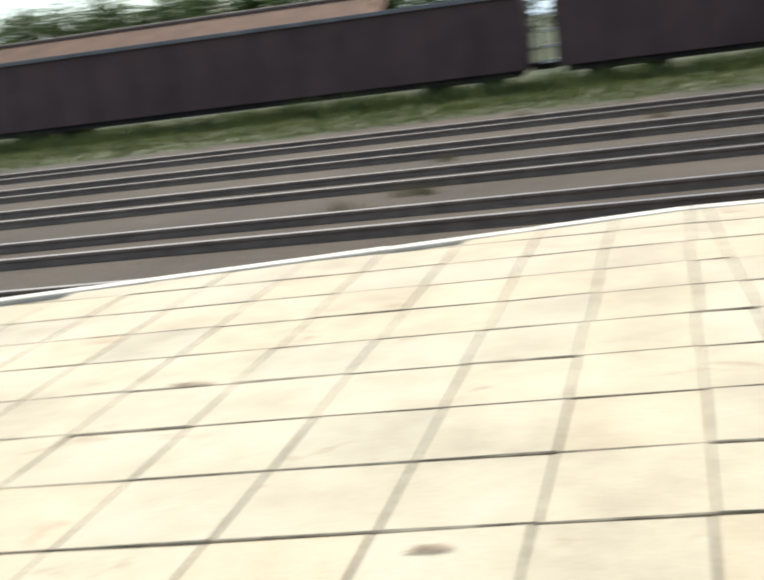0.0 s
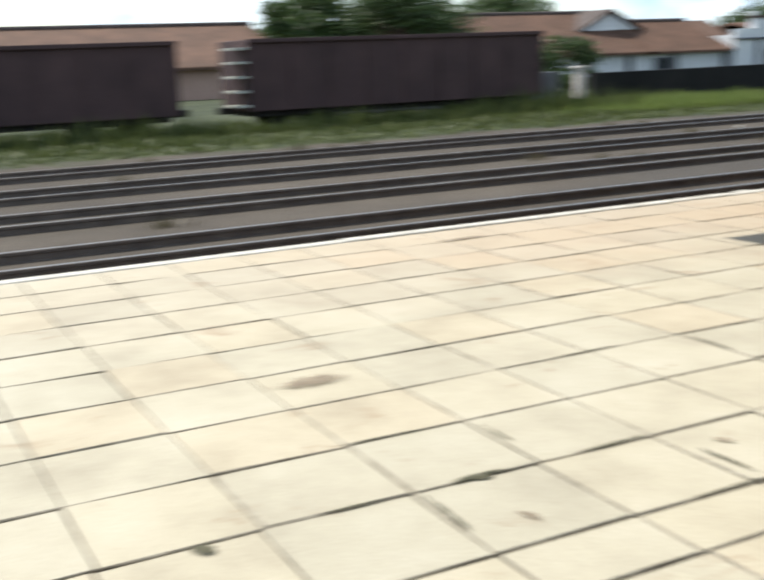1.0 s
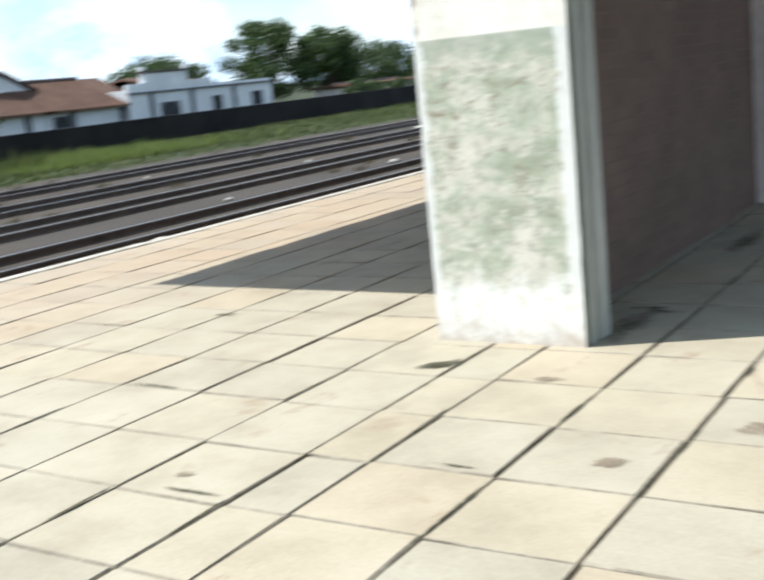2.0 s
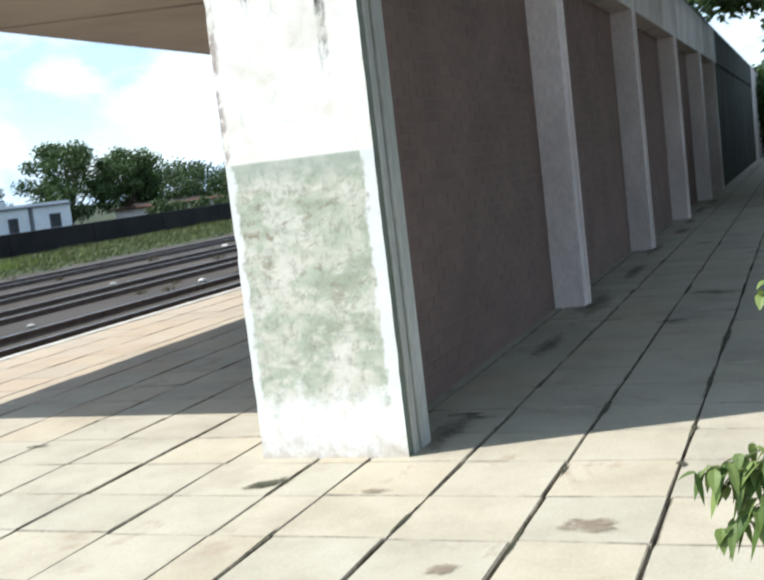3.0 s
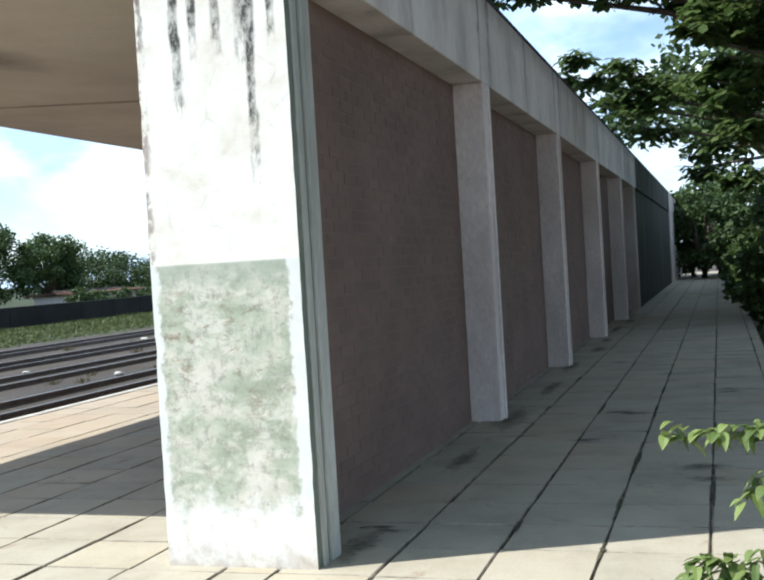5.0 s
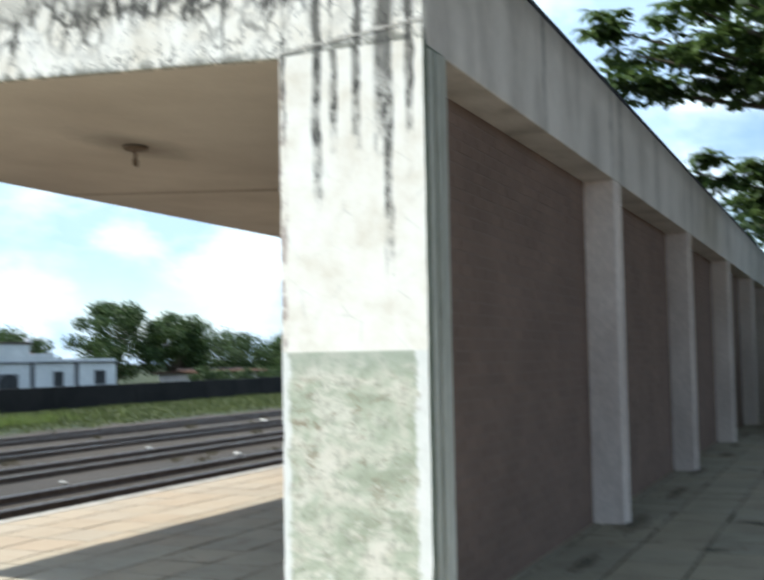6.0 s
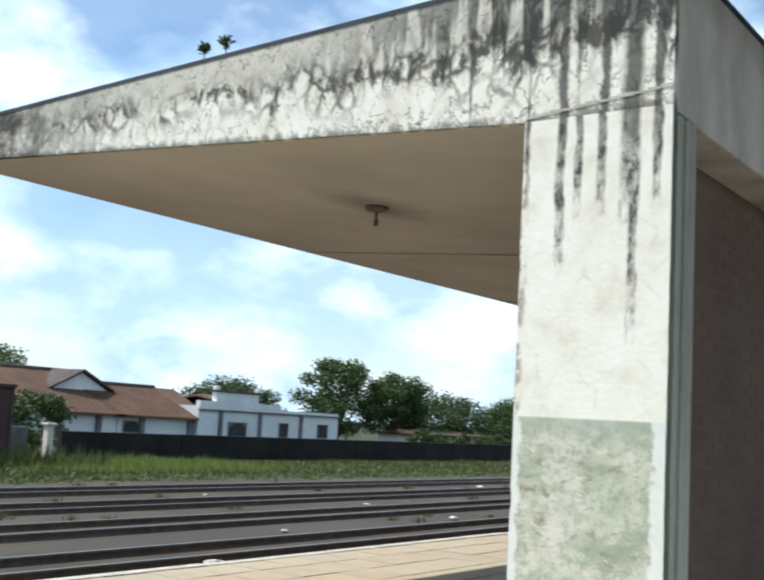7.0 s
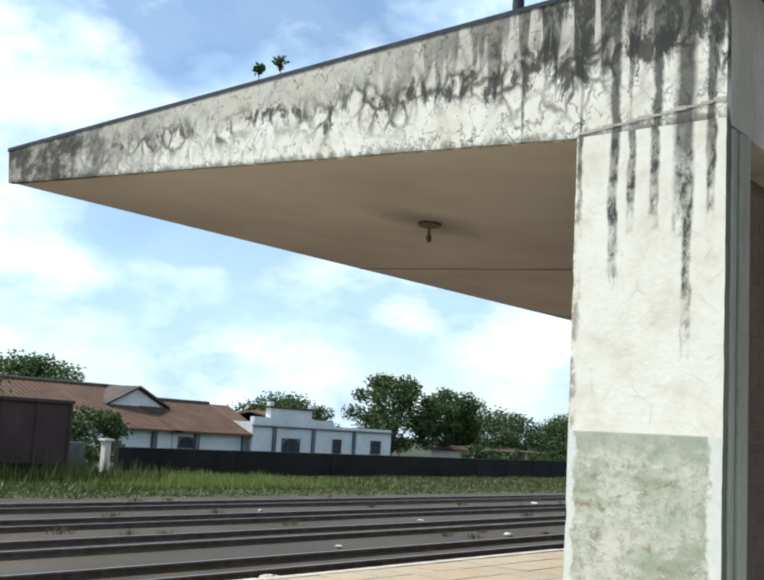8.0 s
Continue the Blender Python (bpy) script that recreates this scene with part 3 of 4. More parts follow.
def build_ceiling_lamp(x, y):
    z = 3.03 + 0.305 * (-0.8 - x) / 5.29
    root = thing("ceiling_lamp", "bare rusty lamp holder under the canopy without bulb", "lamp", at=(x, y, z))
    bm = bmesh.new()
    tube(bm, [(0, 0, 0.0), (0, 0, -0.02), (0, 0, -0.035)], [0.10, 0.09, 0.03], 16)
    part("rose_plate", bm, M_IRON, root)
    bm = bmesh.new()
    tube(bm, [(0, 0, -0.035), (0, 0, -0.09), (0, 0, -0.10), (0, 0, -0.15)], [0.012, 0.012, 0.022, 0.018], 12)
    part("lamp_holder", bm, M_IRON, root)
    return root


for lamp_y in LAMP_Y:
    build_ceiling_lamp(LAMP_X, lamp_y)


# ---- tracks ----
def rail_mesh():
    prof = [(-0.055, -0.13), (0.055, -0.13), (0.055, -0.118), (0.012, -0.105), (0.009, -0.045), (0.03, -0.035), (0.032, -0.004), (0.026, 0.0), (-0.026, 0.0), (-0.032, -0.004), (-0.03, -0.035), (-0.009, -0.045), (-0.012, -0.105), (-0.055, -0.118)]
    bm = prism(bmesh.new(), prof, "y", -90.0, 220.0)
    bm.faces.ensure_lookup_table()
    for f in bm.faces:
        if f.normal.z > 0.9 and f.calc_center_median().z > -0.003:
            f.material_index = 1
    return mesh_from("rail", bm, (M_RAIL, M_RAILTOP))


RAIL = rail_mesh()
for cx in (-6.2, -8.87, -11.87, -14.8, -17.95):
    track = thing("railway_track", "metre-gauge track with worn steel rails sunk in ballast", "track", "tracks of the yard", at=(cx, 0, RAIL_Z))
    for dx in (-0.52, 0.52):
        r = new("rail", RAIL)
        r.parent, r.location = track, (dx, 0, 0)


# ---- wagons ----
def build_wagon(y0, L, rim, label):
    root = thing("freight_wagon", label, "wagon", "row of freight wagons", at=(-28.2, y0, GROUND_Z))
    H0, H1, W = 0.50, 2.48, 1.15
    part("body", boxed(-W, W, 0, L, H0, H1, bevel=0.02), M_WAGON, root)
    ribs = round(L / 1.28)
    for i in range(ribs + 1):
        y = 0.08 + i * (L - 0.16) / ribs
        part("side_rib", boxed(W, W + 0.035, y - 0.05, y + 0.05, H0, H1 - 0.09, bevel=0.01), M_WAGON, root)
    part("top_rail", boxed(W, W + 0.09, 0, L, H1 - 0.09, H1 + 0.02, bevel=0.01), rim, root)
    part("underframe", boxed(-0.9, 0.95, 0.2, L - 0.2, 0.34, 0.50, bevel=0.01), M_WAGONDARK, root)
    for y in (1.1, 2.5, L - 2.5, L - 1.1):
        for sgn in (-1, 1):
            bm = bmesh.new()
            tube(bm, [(sgn * 0.49, y, 0.345), (sgn * 0.5, y, 0.345), (sgn * 0.62, y, 0.345)], [0.36, 0.33, 0.33], 20)
            part("wheel", bm, M_WAGONDARK, root)
    for y0b in (0.75, L - 2.85):
        part("bogie_frame", boxed(0.63, 0.75, y0b, y0b + 2.1, 0.30, 0.50, bevel=0.02), M_WAGONDARK, root)
    for z in (0.62, 1.02, 1.42, 1.82, 2.2):
        part("end_step", boxed(0.25, W, -0.42, 0.01, z, z + 0.07, bevel=0.01), M_MOULDING, root, "pale step on the wagon's end")
    part("step_rail", boxed(W - 0.06, W, -0.42, -0.36, 0.6, 2.3), M_WAGON, root)
    for ya, yb in ((-0.55, 0.0), (L, L + 0.55)):
        part("coupler", boxed(-0.12, 0.12, ya, yb, 0.42, 0.62, bevel=0.02), M_WAGONDARK, root)
    return root


wagon = build_wagon(6.1, 10.0, M_WAGON, "maroon steel freight wagon standing in tall grass")
copy_thing(wagon, pose(-28.2, -5.9, GROUND_Z))
longer = build_wagon(-22.75, 16.1, M_PLINTH, "long maroon freight wagon with a pale top rim")
copy_thing(longer, pose(-28.2, -40.2, GROUND_Z))


# ---- boundary wall and gate posts ----
def build_fence():
    ys = [20.6 + 6.0 * i for i in range(20)]
    root = thing("boundary_wall", "low soot-blackened boundary wall behind the grass", "wall", kind="structure")
    for i, y in enumerate(ys):
        bm = boxed(-30.6, -30.3, y + 0.02, y + 5.98, GROUND_Z - 0.1, 0.50 + 0.04 * noise.noise(Vector((y, 0, 0))), bevel=0.02)
        part("wall_bay", bm, M_FENCE, root)
    gate = thing("gate_post", "white plastered gate post beside the boundary wall", "gate post", at=(-30.4, 20.1, GROUND_Z))
    part("post", boxed(-0.13, 0.13, -0.13, 0.13, 0, 1.2, bevel=0.02), M_PLASTER, gate)
    part("cap", boxed(-0.2, 0.2, -0.2, 0.2, 1.2, 1.28, bevel=0.02), M_PLASTER, gate)
    grey = thing("yard_wall", "pale grey plastered wall beside the gate post", "wall", at=(-31.6, 13.0, GROUND_Z))
    part("wall", boxed(-0.15, 0.15, -4.0, 7.0, 0, 1.1, bevel=0.02), M_PLINTH, grey)
    return root


build_fence()


# ---- buildings across the yard ----
def gable_roof(bm, x0, x1, y0, y1, z_eave, z_ridge, over=0.4, hip=0.0):
    """A roof with its ridge along y, with thickness; hip pulls the ridge ends in."""
    xm = (x0 + x1) / 2
    a = [(x0 - over, y0 - over, z_eave), (x1 + over, y0 - over, z_eave), (x1 + over, y1 + over, z_eave), (x0 - over, y1 + over, z_eave)]
    r = [(xm, y0 - over + hip, z_ridge), (xm, y1 + over - hip, z_ridge)]
    up = [bm.verts.new(p) for p in a + r]
    lo = [bm.verts.new((p[0], p[1], p[2] - 0.16)) for p in a + r]
    for v, flip in ((up, False), (lo, True)):
        for q in ((v[1], v[2], v[5], v[4]), (v[3], v[0], v[4], v[5]), (v[0], v[1], v[4]), (v[2], v[3], v[5])):
            bm.faces.new(q[::-1] if flip else q)
    for i in range(4):
        bm.faces.new((up[i], lo[i], lo[(i + 1) % 4], up[(i + 1) % 4]))
    return bm


def tile_rolls(bm, x0, x1, y0, y1, z0, z1, step):
    """Rows of half-round cover tiles that run up the slope from (x0, z0) to (x1, z1)."""
    y = y0
    while y < y1:
        p = [(x0, y, z0 + 0.02), (x1, y, z1 + 0.02)]
        tube(bm, p, [0.045, 0.045], 5)
        y += step
    return bm


def build_warehouse(y0, y1, xf, depth, z_eave, z_ridge, label, wall=None, hip=0.0):
    root = thing("warehouse", label, "warehouse", at=(0, 0, 0))
    part("wall", boxed(xf - depth, xf, y0, y1, GROUND_Z - 0.05, z_eave - 0.1), wall or M_WHITE, root)
    part("roof", gable_roof(bmesh.new(), xf - depth, xf, y0, y1, z_eave, z_ridge, 0.5, hip), M_ROOF, root, "weathered orange clay tile roof")
    bm = tile_rolls(bmesh.new(), xf + 0.5, xf - depth / 2, y0 - 0.3 + hip * 0.5, y1 + 0.3 - hip * 0.5, z_eave, z_ridge, 0.42) if not hip else bmesh.new()
    if not hip:
        part("cover_tiles", bm, M_ROOF, root)
    else:
        bm.free()
    part("ridge_cap", tube(bmesh.new(), [(xf - depth / 2, y0 - 0.5 + hip, z_ridge + 0.03), (xf - depth / 2, y1 + 0.5 - hip, z_ridge + 0.03)], [0.16, 0.16], 8), M_ROOFDARK, root)
    return root


def window(root, xf, y, z0, z1, w, arched=False):
    win = part("window", boxed(xf - 0.02, xf + 0.06, y - w / 2 - 0.08, y + w / 2 + 0.08, z0 - 0.08, z1 + 0.02), M_PLINTH, root)
    bm = bmesh.new()
    pts = [(y - w / 2, z0), (y + w / 2, z0)]
    if arched:
        pts += [(y + w / 2 * math.cos(a), z1 - w * 0.3 + w * 0.3 * math.sin(a)) for a in (math.pi * k / 8 for k in range(9))]
    else:
        pts += [(y + w / 2, z1), (y - w / 2, z1)]
    prism(bm, pts, "x", xf + 0.03, xf + 0.075)
    part("pane", bm, M_DARK, win)


# big tiled warehouse with a pale gable and its lower annexe
wh = build_warehouse(26.0, 44.6, -55.0, 13.0, 1.05, 3.85, "long white warehouse with orange tiled roof", hip=0.0)
bm = bmesh.new()
prism(bm, [(41.6, 2.55), (46.4, 2.55), (44.0, 3.72)], "x", -61.4, -58.2)
part("gable_wall", bm, M_WHITE, wh, "pale triangular cross gable")
bm = prism(bmesh.new(), [(41.2, 2.5), (44.0, 3.82), (46.8, 2.5), (46.8, 2.62), (44.0, 3.97), (41.2, 2.62)], "x", -61.4, -57.9)
part("gable_roof", bm, M_ROOFDARK, wh)
annex = build_warehouse(44.7, 51.4, -55.0, 9.0, 1.02, 3.12, "lower white annexe with orange tiled roof")
for y in (43.0, 46.8, 51.4, 39.8):
    part("buttress", boxed(-55.0, -54.75, y - 0.18, y + 0.18, GROUND_Z, 0.95), M_PLINTH, annex if y > 44.7 else wh)
window(annex, -55.0, 45.9, -0.1, 0.62, 1.3, True)


def build_white_house():
    root = thing("white_house", "white plastered station house with stepped parapet and dark windows", "house")
    xf = -54.6
    part("wall", boxed(-64, xf, 51.9, 68.6, GROUND_Z - 0.05, 1.95), M_WHITE, root)
    part("cornice", boxed(xf, xf + 0.18, 51.8, 68.7, 1.62, 1.74, bevel=0.02), M_PLINTH, root)
    part("parapet", boxed(xf - 0.4, xf + 0.02, 52.0, 61.0, 1.95, 2.35), M_WHITE, root)
    part("stepped_gable", boxed(xf - 0.5, xf + 0.03, 53.7, 58.3, 2.35, 3.05), M_WHITE, root)
    part("gable_coping", boxed(xf - 0.6, xf + 0.15, 53.5, 58.5, 3.05, 3.2, bevel=0.03), M_ROOFDARK, root)
    for y in (53.7, 58.3):
        part("finial", boxed(xf - 0.3, xf + 0.1, y - 0.2, y + 0.2, 3.2, 3.5, bevel=0.05), M_WHITE, root)
    for y in (54.2, 58.6, 63.6):
        part("pilaster", boxed(xf, xf + 0.14, y - 0.17, y + 0.17, GROUND_Z, 1.62), M_PLINTH, root)
    window(root, xf, 56.1, -0.2, 0.85, 1.9, True)
    window(root, xf, 61.5, -0.1, 0.95, 0.95)
    window(root, xf, 66.5, -0.05, 0.98, 1.2)
    part("rear_roof", gable_roof(bmesh.new(), -64.0, -55.3, 52.1, 53.9, 1.0, 3.12, 0.2), M_ROOF, root)
    part("rear_roof", gable_roof(bmesh.new(), -66.0, -57.0, 58.6, 63.0, 2.2, 2.95, 0.2), M_ROOF, root)
    return root


build_white_house()
build_warehouse(79.5, 90.5, -53.0, 5.0, 0.62, 0.74, "low pale house with tiled roof behind the boundary wall", M_PLASTER)
build_warehouse(1.2, 18.9, -55.0, 14.0, 1.2, 3.6, "pink-walled warehouse with long orange roof", M_SLAB)
build_warehouse(-58.0, -16.5, -52.0, 12.0, 1.0, 3.5, "long pinkish shed with orange roof", M_SLAB)


# ---- vegetation ----
def leaf_quads(bm, centre, spread, count, size, rng):
    """Loose leaves round a point, most of them near the clump's outside: pointed four-sided blades at random tilts."""
    for _ in range(count):
        d = Vector((rng.gauss(0, 1), rng.gauss(0, 1), rng.gauss(0, 1))).normalized() * rng.uniform(0.35, 1.0)
        p = Vector(centre) + Vector((d.x * spread[0], d.y * spread[1], d.z * spread[2]))
        u = Vector((rng.uniform(-1, 1), rng.uniform(-1, 1), rng.uniform(-0.7, 0.5))).normalized()
        w = u.cross(Vector((rng.uniform(-1, 1), rng.uniform(-1, 1), rng.uniform(-1, 1)))).normalized()
        s = size * rng.uniform(0.6, 1.3)
        a, b, c, e = p, p + u * s * 0.5 + w * s * 0.32, p + u * s, p + u * s * 0.5 - w * s * 0.32
        bm.faces.new([bm.verts.new(q) for q in (a, b, c, e)])


def build_tree(base, height, crown, seed, leaf, label, clumps=26, per=70, material=None, bare=0.35, name="tree", group="", clump=0.3):
    """A tapered trunk that forks into limbs, each of which ends in clumps of leaves."""
    rng = random.Random(seed)
    root = thing(name, label, "tree", group, at=base)
    bm = bmesh.new()
    fork = height * bare
    lean = Vector((rng.uniform(-0.1, 0.1), rng.uniform(-0.1, 0.1), 0)) * height
    r0 = height * 0.028
    tube(bm, [(0, 0, -0.1), lean * 0.2 + Vector((0, 0, fork * 0.5)), lean * 0.5 + Vector((0, 0, fork))], [r0 * 1.3, r0, r0 * 0.8], 9)
    start = lean * 0.5 + Vector((0, 0, fork))
    ends = []
    for k in range(clumps):
        a = 2 * math.pi * (k * 0.618 + rng.uniform(-0.08, 0.08))
        up = rng.random()
        reach = math.sqrt(max(0.05, 1 - (up * 1.5 - 0.55) ** 2)) * rng.uniform(0.45, 1.0)
        tip = Vector((crown[0] * reach * math.cos(a), crown[1] * reach * math.sin(a), fork + (height - fork) * (0.08 + 0.86 * up)))
        ends.append(tip)
        if k % 2 == 0:
            mid = start.lerp(tip, 0.5) + Vector((0, 0, 0.06 * height))
            tube(bm, [start - Vector((0, 0, 0.05 * height)), mid, tip], [r0 * 0.5, r0 * 0.3, r0 * 0.08], 6)
    part("trunk", bm, M_BARK, root)
    bm = bmesh.new()
    size = (crown[0] + crown[1]) / 2
    for tip in ends:
        s = size * rng.uniform(clump * 0.7, clump * 1.3)
        leaf_quads(bm, tip, (s, s, s * 0.68), per, leaf, rng)
    part("crown", bm, material or M_LEAF, root)
    return root


G = GROUND_Z
# far trees behind the buildings and the wall
far = "broad green tree behind the yard wall"
low = "low spreading olive-green tree"
for base, height, crown, seed, label, material in (
    ((-58, 27.5, G), 6.6, (4.4, 4.2), 3, far, M_LEAFFAR),
    ((-60, 22.3, G), 5.6, (3.6, 3.4), 15, far, M_LEAF),
    ((-72, 45.0, G), 6.4, (5.0, 5.0), 4, "rounded dark tree behind the warehouse roof", M_LEAF),
    ((-62, 78.0, G), 7.6, (4.0, 4.0), 5, far, M_LEAF),
    ((-60, 85.0, G), 6.9, (3.4, 3.4), 6, far, M_LEAF),
    ((-64, 99.0, G), 5.4, (5.5, 6.0), 7, low, M_LEAFFAR),
    ((-60, 111.0, G), 4.4, (5.5, 6.0), 8, low, M_LEAF),
    ((-66, 124.0, G), 5.2, (7.0, 7.0), 9, low, M_LEAF),
    ((-70, 72.0, G), 4.6, (4.0, 6.0), 10, far, M_LEAF),
    ((-62, -3.6, G), 4.8, (4.0, 3.4), 11, far, M_LEAFFAR),
    ((-62, -15.0, G), 5.8, (4.6, 6.2), 12, far, M_LEAFFAR),
    ((-67, -24.5, G), 6.4, (4.2, 4.4), 16, far, M_LEAF),
    ((-67, -31.0, G), 5.6, (4.0, 4.6), 17, far, M_LEAFFAR),
    ((-66, -39.0, G), 6.2, (5.2, 6.6), 13, far, M_LEAFFAR),
):
    build_tree(base, height, crown, seed, 0.30, label, 44, 330, material, 0.10, clump=0.36)
for by, bs, seed in ((80.0, 1.25, 71), (84.2, 1.1, 72), (87.0, 1.35, 73), (91.5, 1.6, 74), (73.0, 1.5, 75), (76.0, 1.3, 76)):
    build_tree((-49.0, by, G), bs, (1.0, 1.3), seed, 0.2, "green bush behind the boundary wall", 18, 110, M_LEAFFAR, 0.1, name="bush", clump=0.4)
build_tree((-34.5, 22.6, G), 2.3, (1.5, 1.5), 14, 0.2, "green bush beside the gate post", 20, 140, M_LEAFFAR, 0.1, name="bush", clump=0.4)

# trees that overhang the back of the shelter
over = "large-leaved almond tree over the back path, some added out of view"


def rosettes(bm, centre, spread, count, size, rng):
    """Whorls of broad leaves at the twigs' ends, each leaf drooping outwards."""
    for _ in range(count):
        d = Vector((rng.gauss(0, 1), rng.gauss(0, 1), rng.gauss(0, 1))).normalized() * rng.uniform(0.2, 1.0)
        p = Vector(centre) + Vector((d.x * spread[0], d.y * spread[1], d.z * spread[2]))
        turn = rng.uniform(0, 6.28)
        for k in range(8):
            a = turn + 0.785 * k + rng.uniform(-0.2, 0.2)
            u = Vector((math.cos(a), math.sin(a), rng.uniform(-0.55, 0.25))).normalized()
            w = u.cross(Vector((0, 0, 1))).normalized()
            n = size * rng.uniform(0.7, 1.2)
            droop = Vector((0, 0, -0.22 * n))
            tip = p + u * n + droop
            v = [bm.verts.new(q) for q in (p, p + u * n * 0.45 - w * n * 0.2, p + u * n * 0.8 - w * n * 0.24 + droop * 0.5, tip, p + u * n * 0.8 + w * n * 0.24 + droop * 0.5, p + u * n * 0.45 + w * n * 0.2)]
            bm.faces.new(v)


def build_almond_tree(base, fork, tips, radius, seed, per=16):
    """A tree whose limbs reach over the shelter's roof, each limb ending in flat layers of large leaves."""
    rng = random.Random(seed)
    root = thing("tree", over, "tree", at=base)
    o = Vector(base)
    start = Vector((0, 0, fork))
    bm = tube(bmesh.new(), [(0, 0, -0.1), (0.1, 0.05, fork * 0.5), start], [0.26, 0.20, 0.16], 10)
    for t in tips:
        tip = Vector(t) - o
        mid = start.lerp(tip, 0.55) + Vector((0, 0, 0.35))
        tube(bm, [start - Vector((0, 0, 0.3)), mid, tip], [0.085, 0.05, 0.015], 6)
    part("trunk", bm, M_BARK, root)
    bm = bmesh.new()
    for t in tips:
        tip = Vector(t) - o + Vector((0, rng.uniform(-0.9, 0.9), 0))
        r = radius * rng.uniform(0.75, 1.25)
        rosettes(bm, tip, (r, r * 1.4, r * 0.5), per, 0.24, rng)
    part("crown", bm, M_ALMOND, root)


build_almond_tree((4.6, 15.5, G), 4.6, [(-1.5, 14.0, 6.1), (-0.9, 14.4, 6.0), (-0.2, 13.8, 6.15), (0.4, 14.2, 5.95), (1.0, 14.0, 5.75), (1.6, 14.3, 5.8), (-1.4, 14, 6.7), (-0.8, 14.5, 7.0), (-0.2, 13.7, 6.55), (0.4, 14.5, 7.0), (-0.6, 14.0, 7.5), (0.7, 13.6, 6.4), (0.1, 14, 7.6), (-1.8, 14, 7.2), (1.2, 14, 6.9), (1.9, 14, 6.4), (2.6, 14.5, 6.0), (2.6, 15, 7.2)], 0.62, 51, 34)
build_almond_tree((5.2, 22.5, G), 3.4, [(-1.4, 21.0, 5.7), (-0.7, 21.3, 5.5), (0.0, 20.7, 5.5), (0.5, 21.2, 5.2), (1.1, 21.0, 5.0), (0.3, 20.6, 4.7), (-0.2, 21.3, 4.9), (0.6, 21.0, 4.15), (-1.0, 21.0, 6.0), (1.7, 21.4, 3.3), (2.3, 20.8, 2.9), (2.0, 21.0, 3.7)], 0.62, 52, 32)
build_almond_tree((4.9, 12.5, G), 3.0, [(2.0, 12.0, 4.9), (2.4, 12.3, 4.6), (2.15, 11.8, 4.2), (2.5, 12.0, 3.9), (2.3, 12.2, 3.6), (2.5, 12.0, 3.1), (1.95, 12.2, 3.9), (1.85, 11.8, 4.5), (2.4, 12, 5.2), (2.8, 12, 4.7), (2.9, 12.2, 3.9), (3.0, 12, 3.1), (2.7, 12, 5.7), (2.1, 12.3, 5.6), (3.4, 12, 4.4), (3.5, 12, 5.4)], 0.48, 53, 34)
build_tree((5.4, 31.0, G), 11.5, (6.4, 6.4), 23, 0.30, over, 60, 230, M_LEAF, 0.30, clump=0.22)
# four added trees, mostly out of view, keep sky light off the path
build_tree((5.2, 18.0, G), 13.4, (6.2, 8.0), 44, 0.32, over, 110, 240, M_LEAF, 0.66, clump=0.24)
build_tree((6.2, 5.5, G), 10.8, (5.6, 6.0), 27, 0.30, over, 110, 240, M_LEAF, 0.62, clump=0.22)
build_tree((5.6, 7.0, G), 10.2, (5.6, 7.5), 41, 0.30, over, 120, 260, M_LEAF, 0.60, clump=0.22)
build_tree((4.4, -0.5, G), 9.4, (3.6, 5.0), 42, 0.28, over, 80, 220, M_LEAF, 0.62, clump=0.24)
hedge = "dark leafy hedge bush closing the path from the sun"
for k in range(14):
    build_tree((3.5 + 0.35 * (k % 3), 17.0 + 2.5 * k, G), 2.9 + 0.35 * (k % 4), (1.15, 1.7), 60 + k, 0.22, hedge, 26, 150, M_LEAF, 0.05, name="bush", group="hedge along the path", clump=0.4)
thicket = "dense dark-green bush closing the path's end"
for bx, by, bs, seed in ((3.7, 31.0, 3.0, 24), (3.9, 37.5, 3.4, 26), (3.6, 27.0, 2.6, 28), (2.9, 44.0, 4.4, 29), (1.2, 47.0, 4.6, 30), (0.7, 50.0, 4.2, 36), (1.9, 51.0, 4.8, 37), (2.3, 57.0, 6.0, 35)):
    build_tree((bx, by, 0.0 if bx < 2.4 else G), bs, (1.3, 1.9), seed, 0.22, thicket, 26, 160, M_LEAF, 0.05, name="bush", clump=0.4)
for bx, by, bs, seed in ((4.6, 36.0, 3.2, 31), (4.5, 28.0, 2.6, 32), (4.7, 41.0, 3.4, 33), (4.9, 20.5, 2.2, 34)):
    build_tree((bx, by, G), bs, (1.3, 2.2), seed, 0.2, "leafy olive-green bush along the edge of the path", 24, 150, M_LEAFFAR, 0.05, name="bush", clump=0.36)


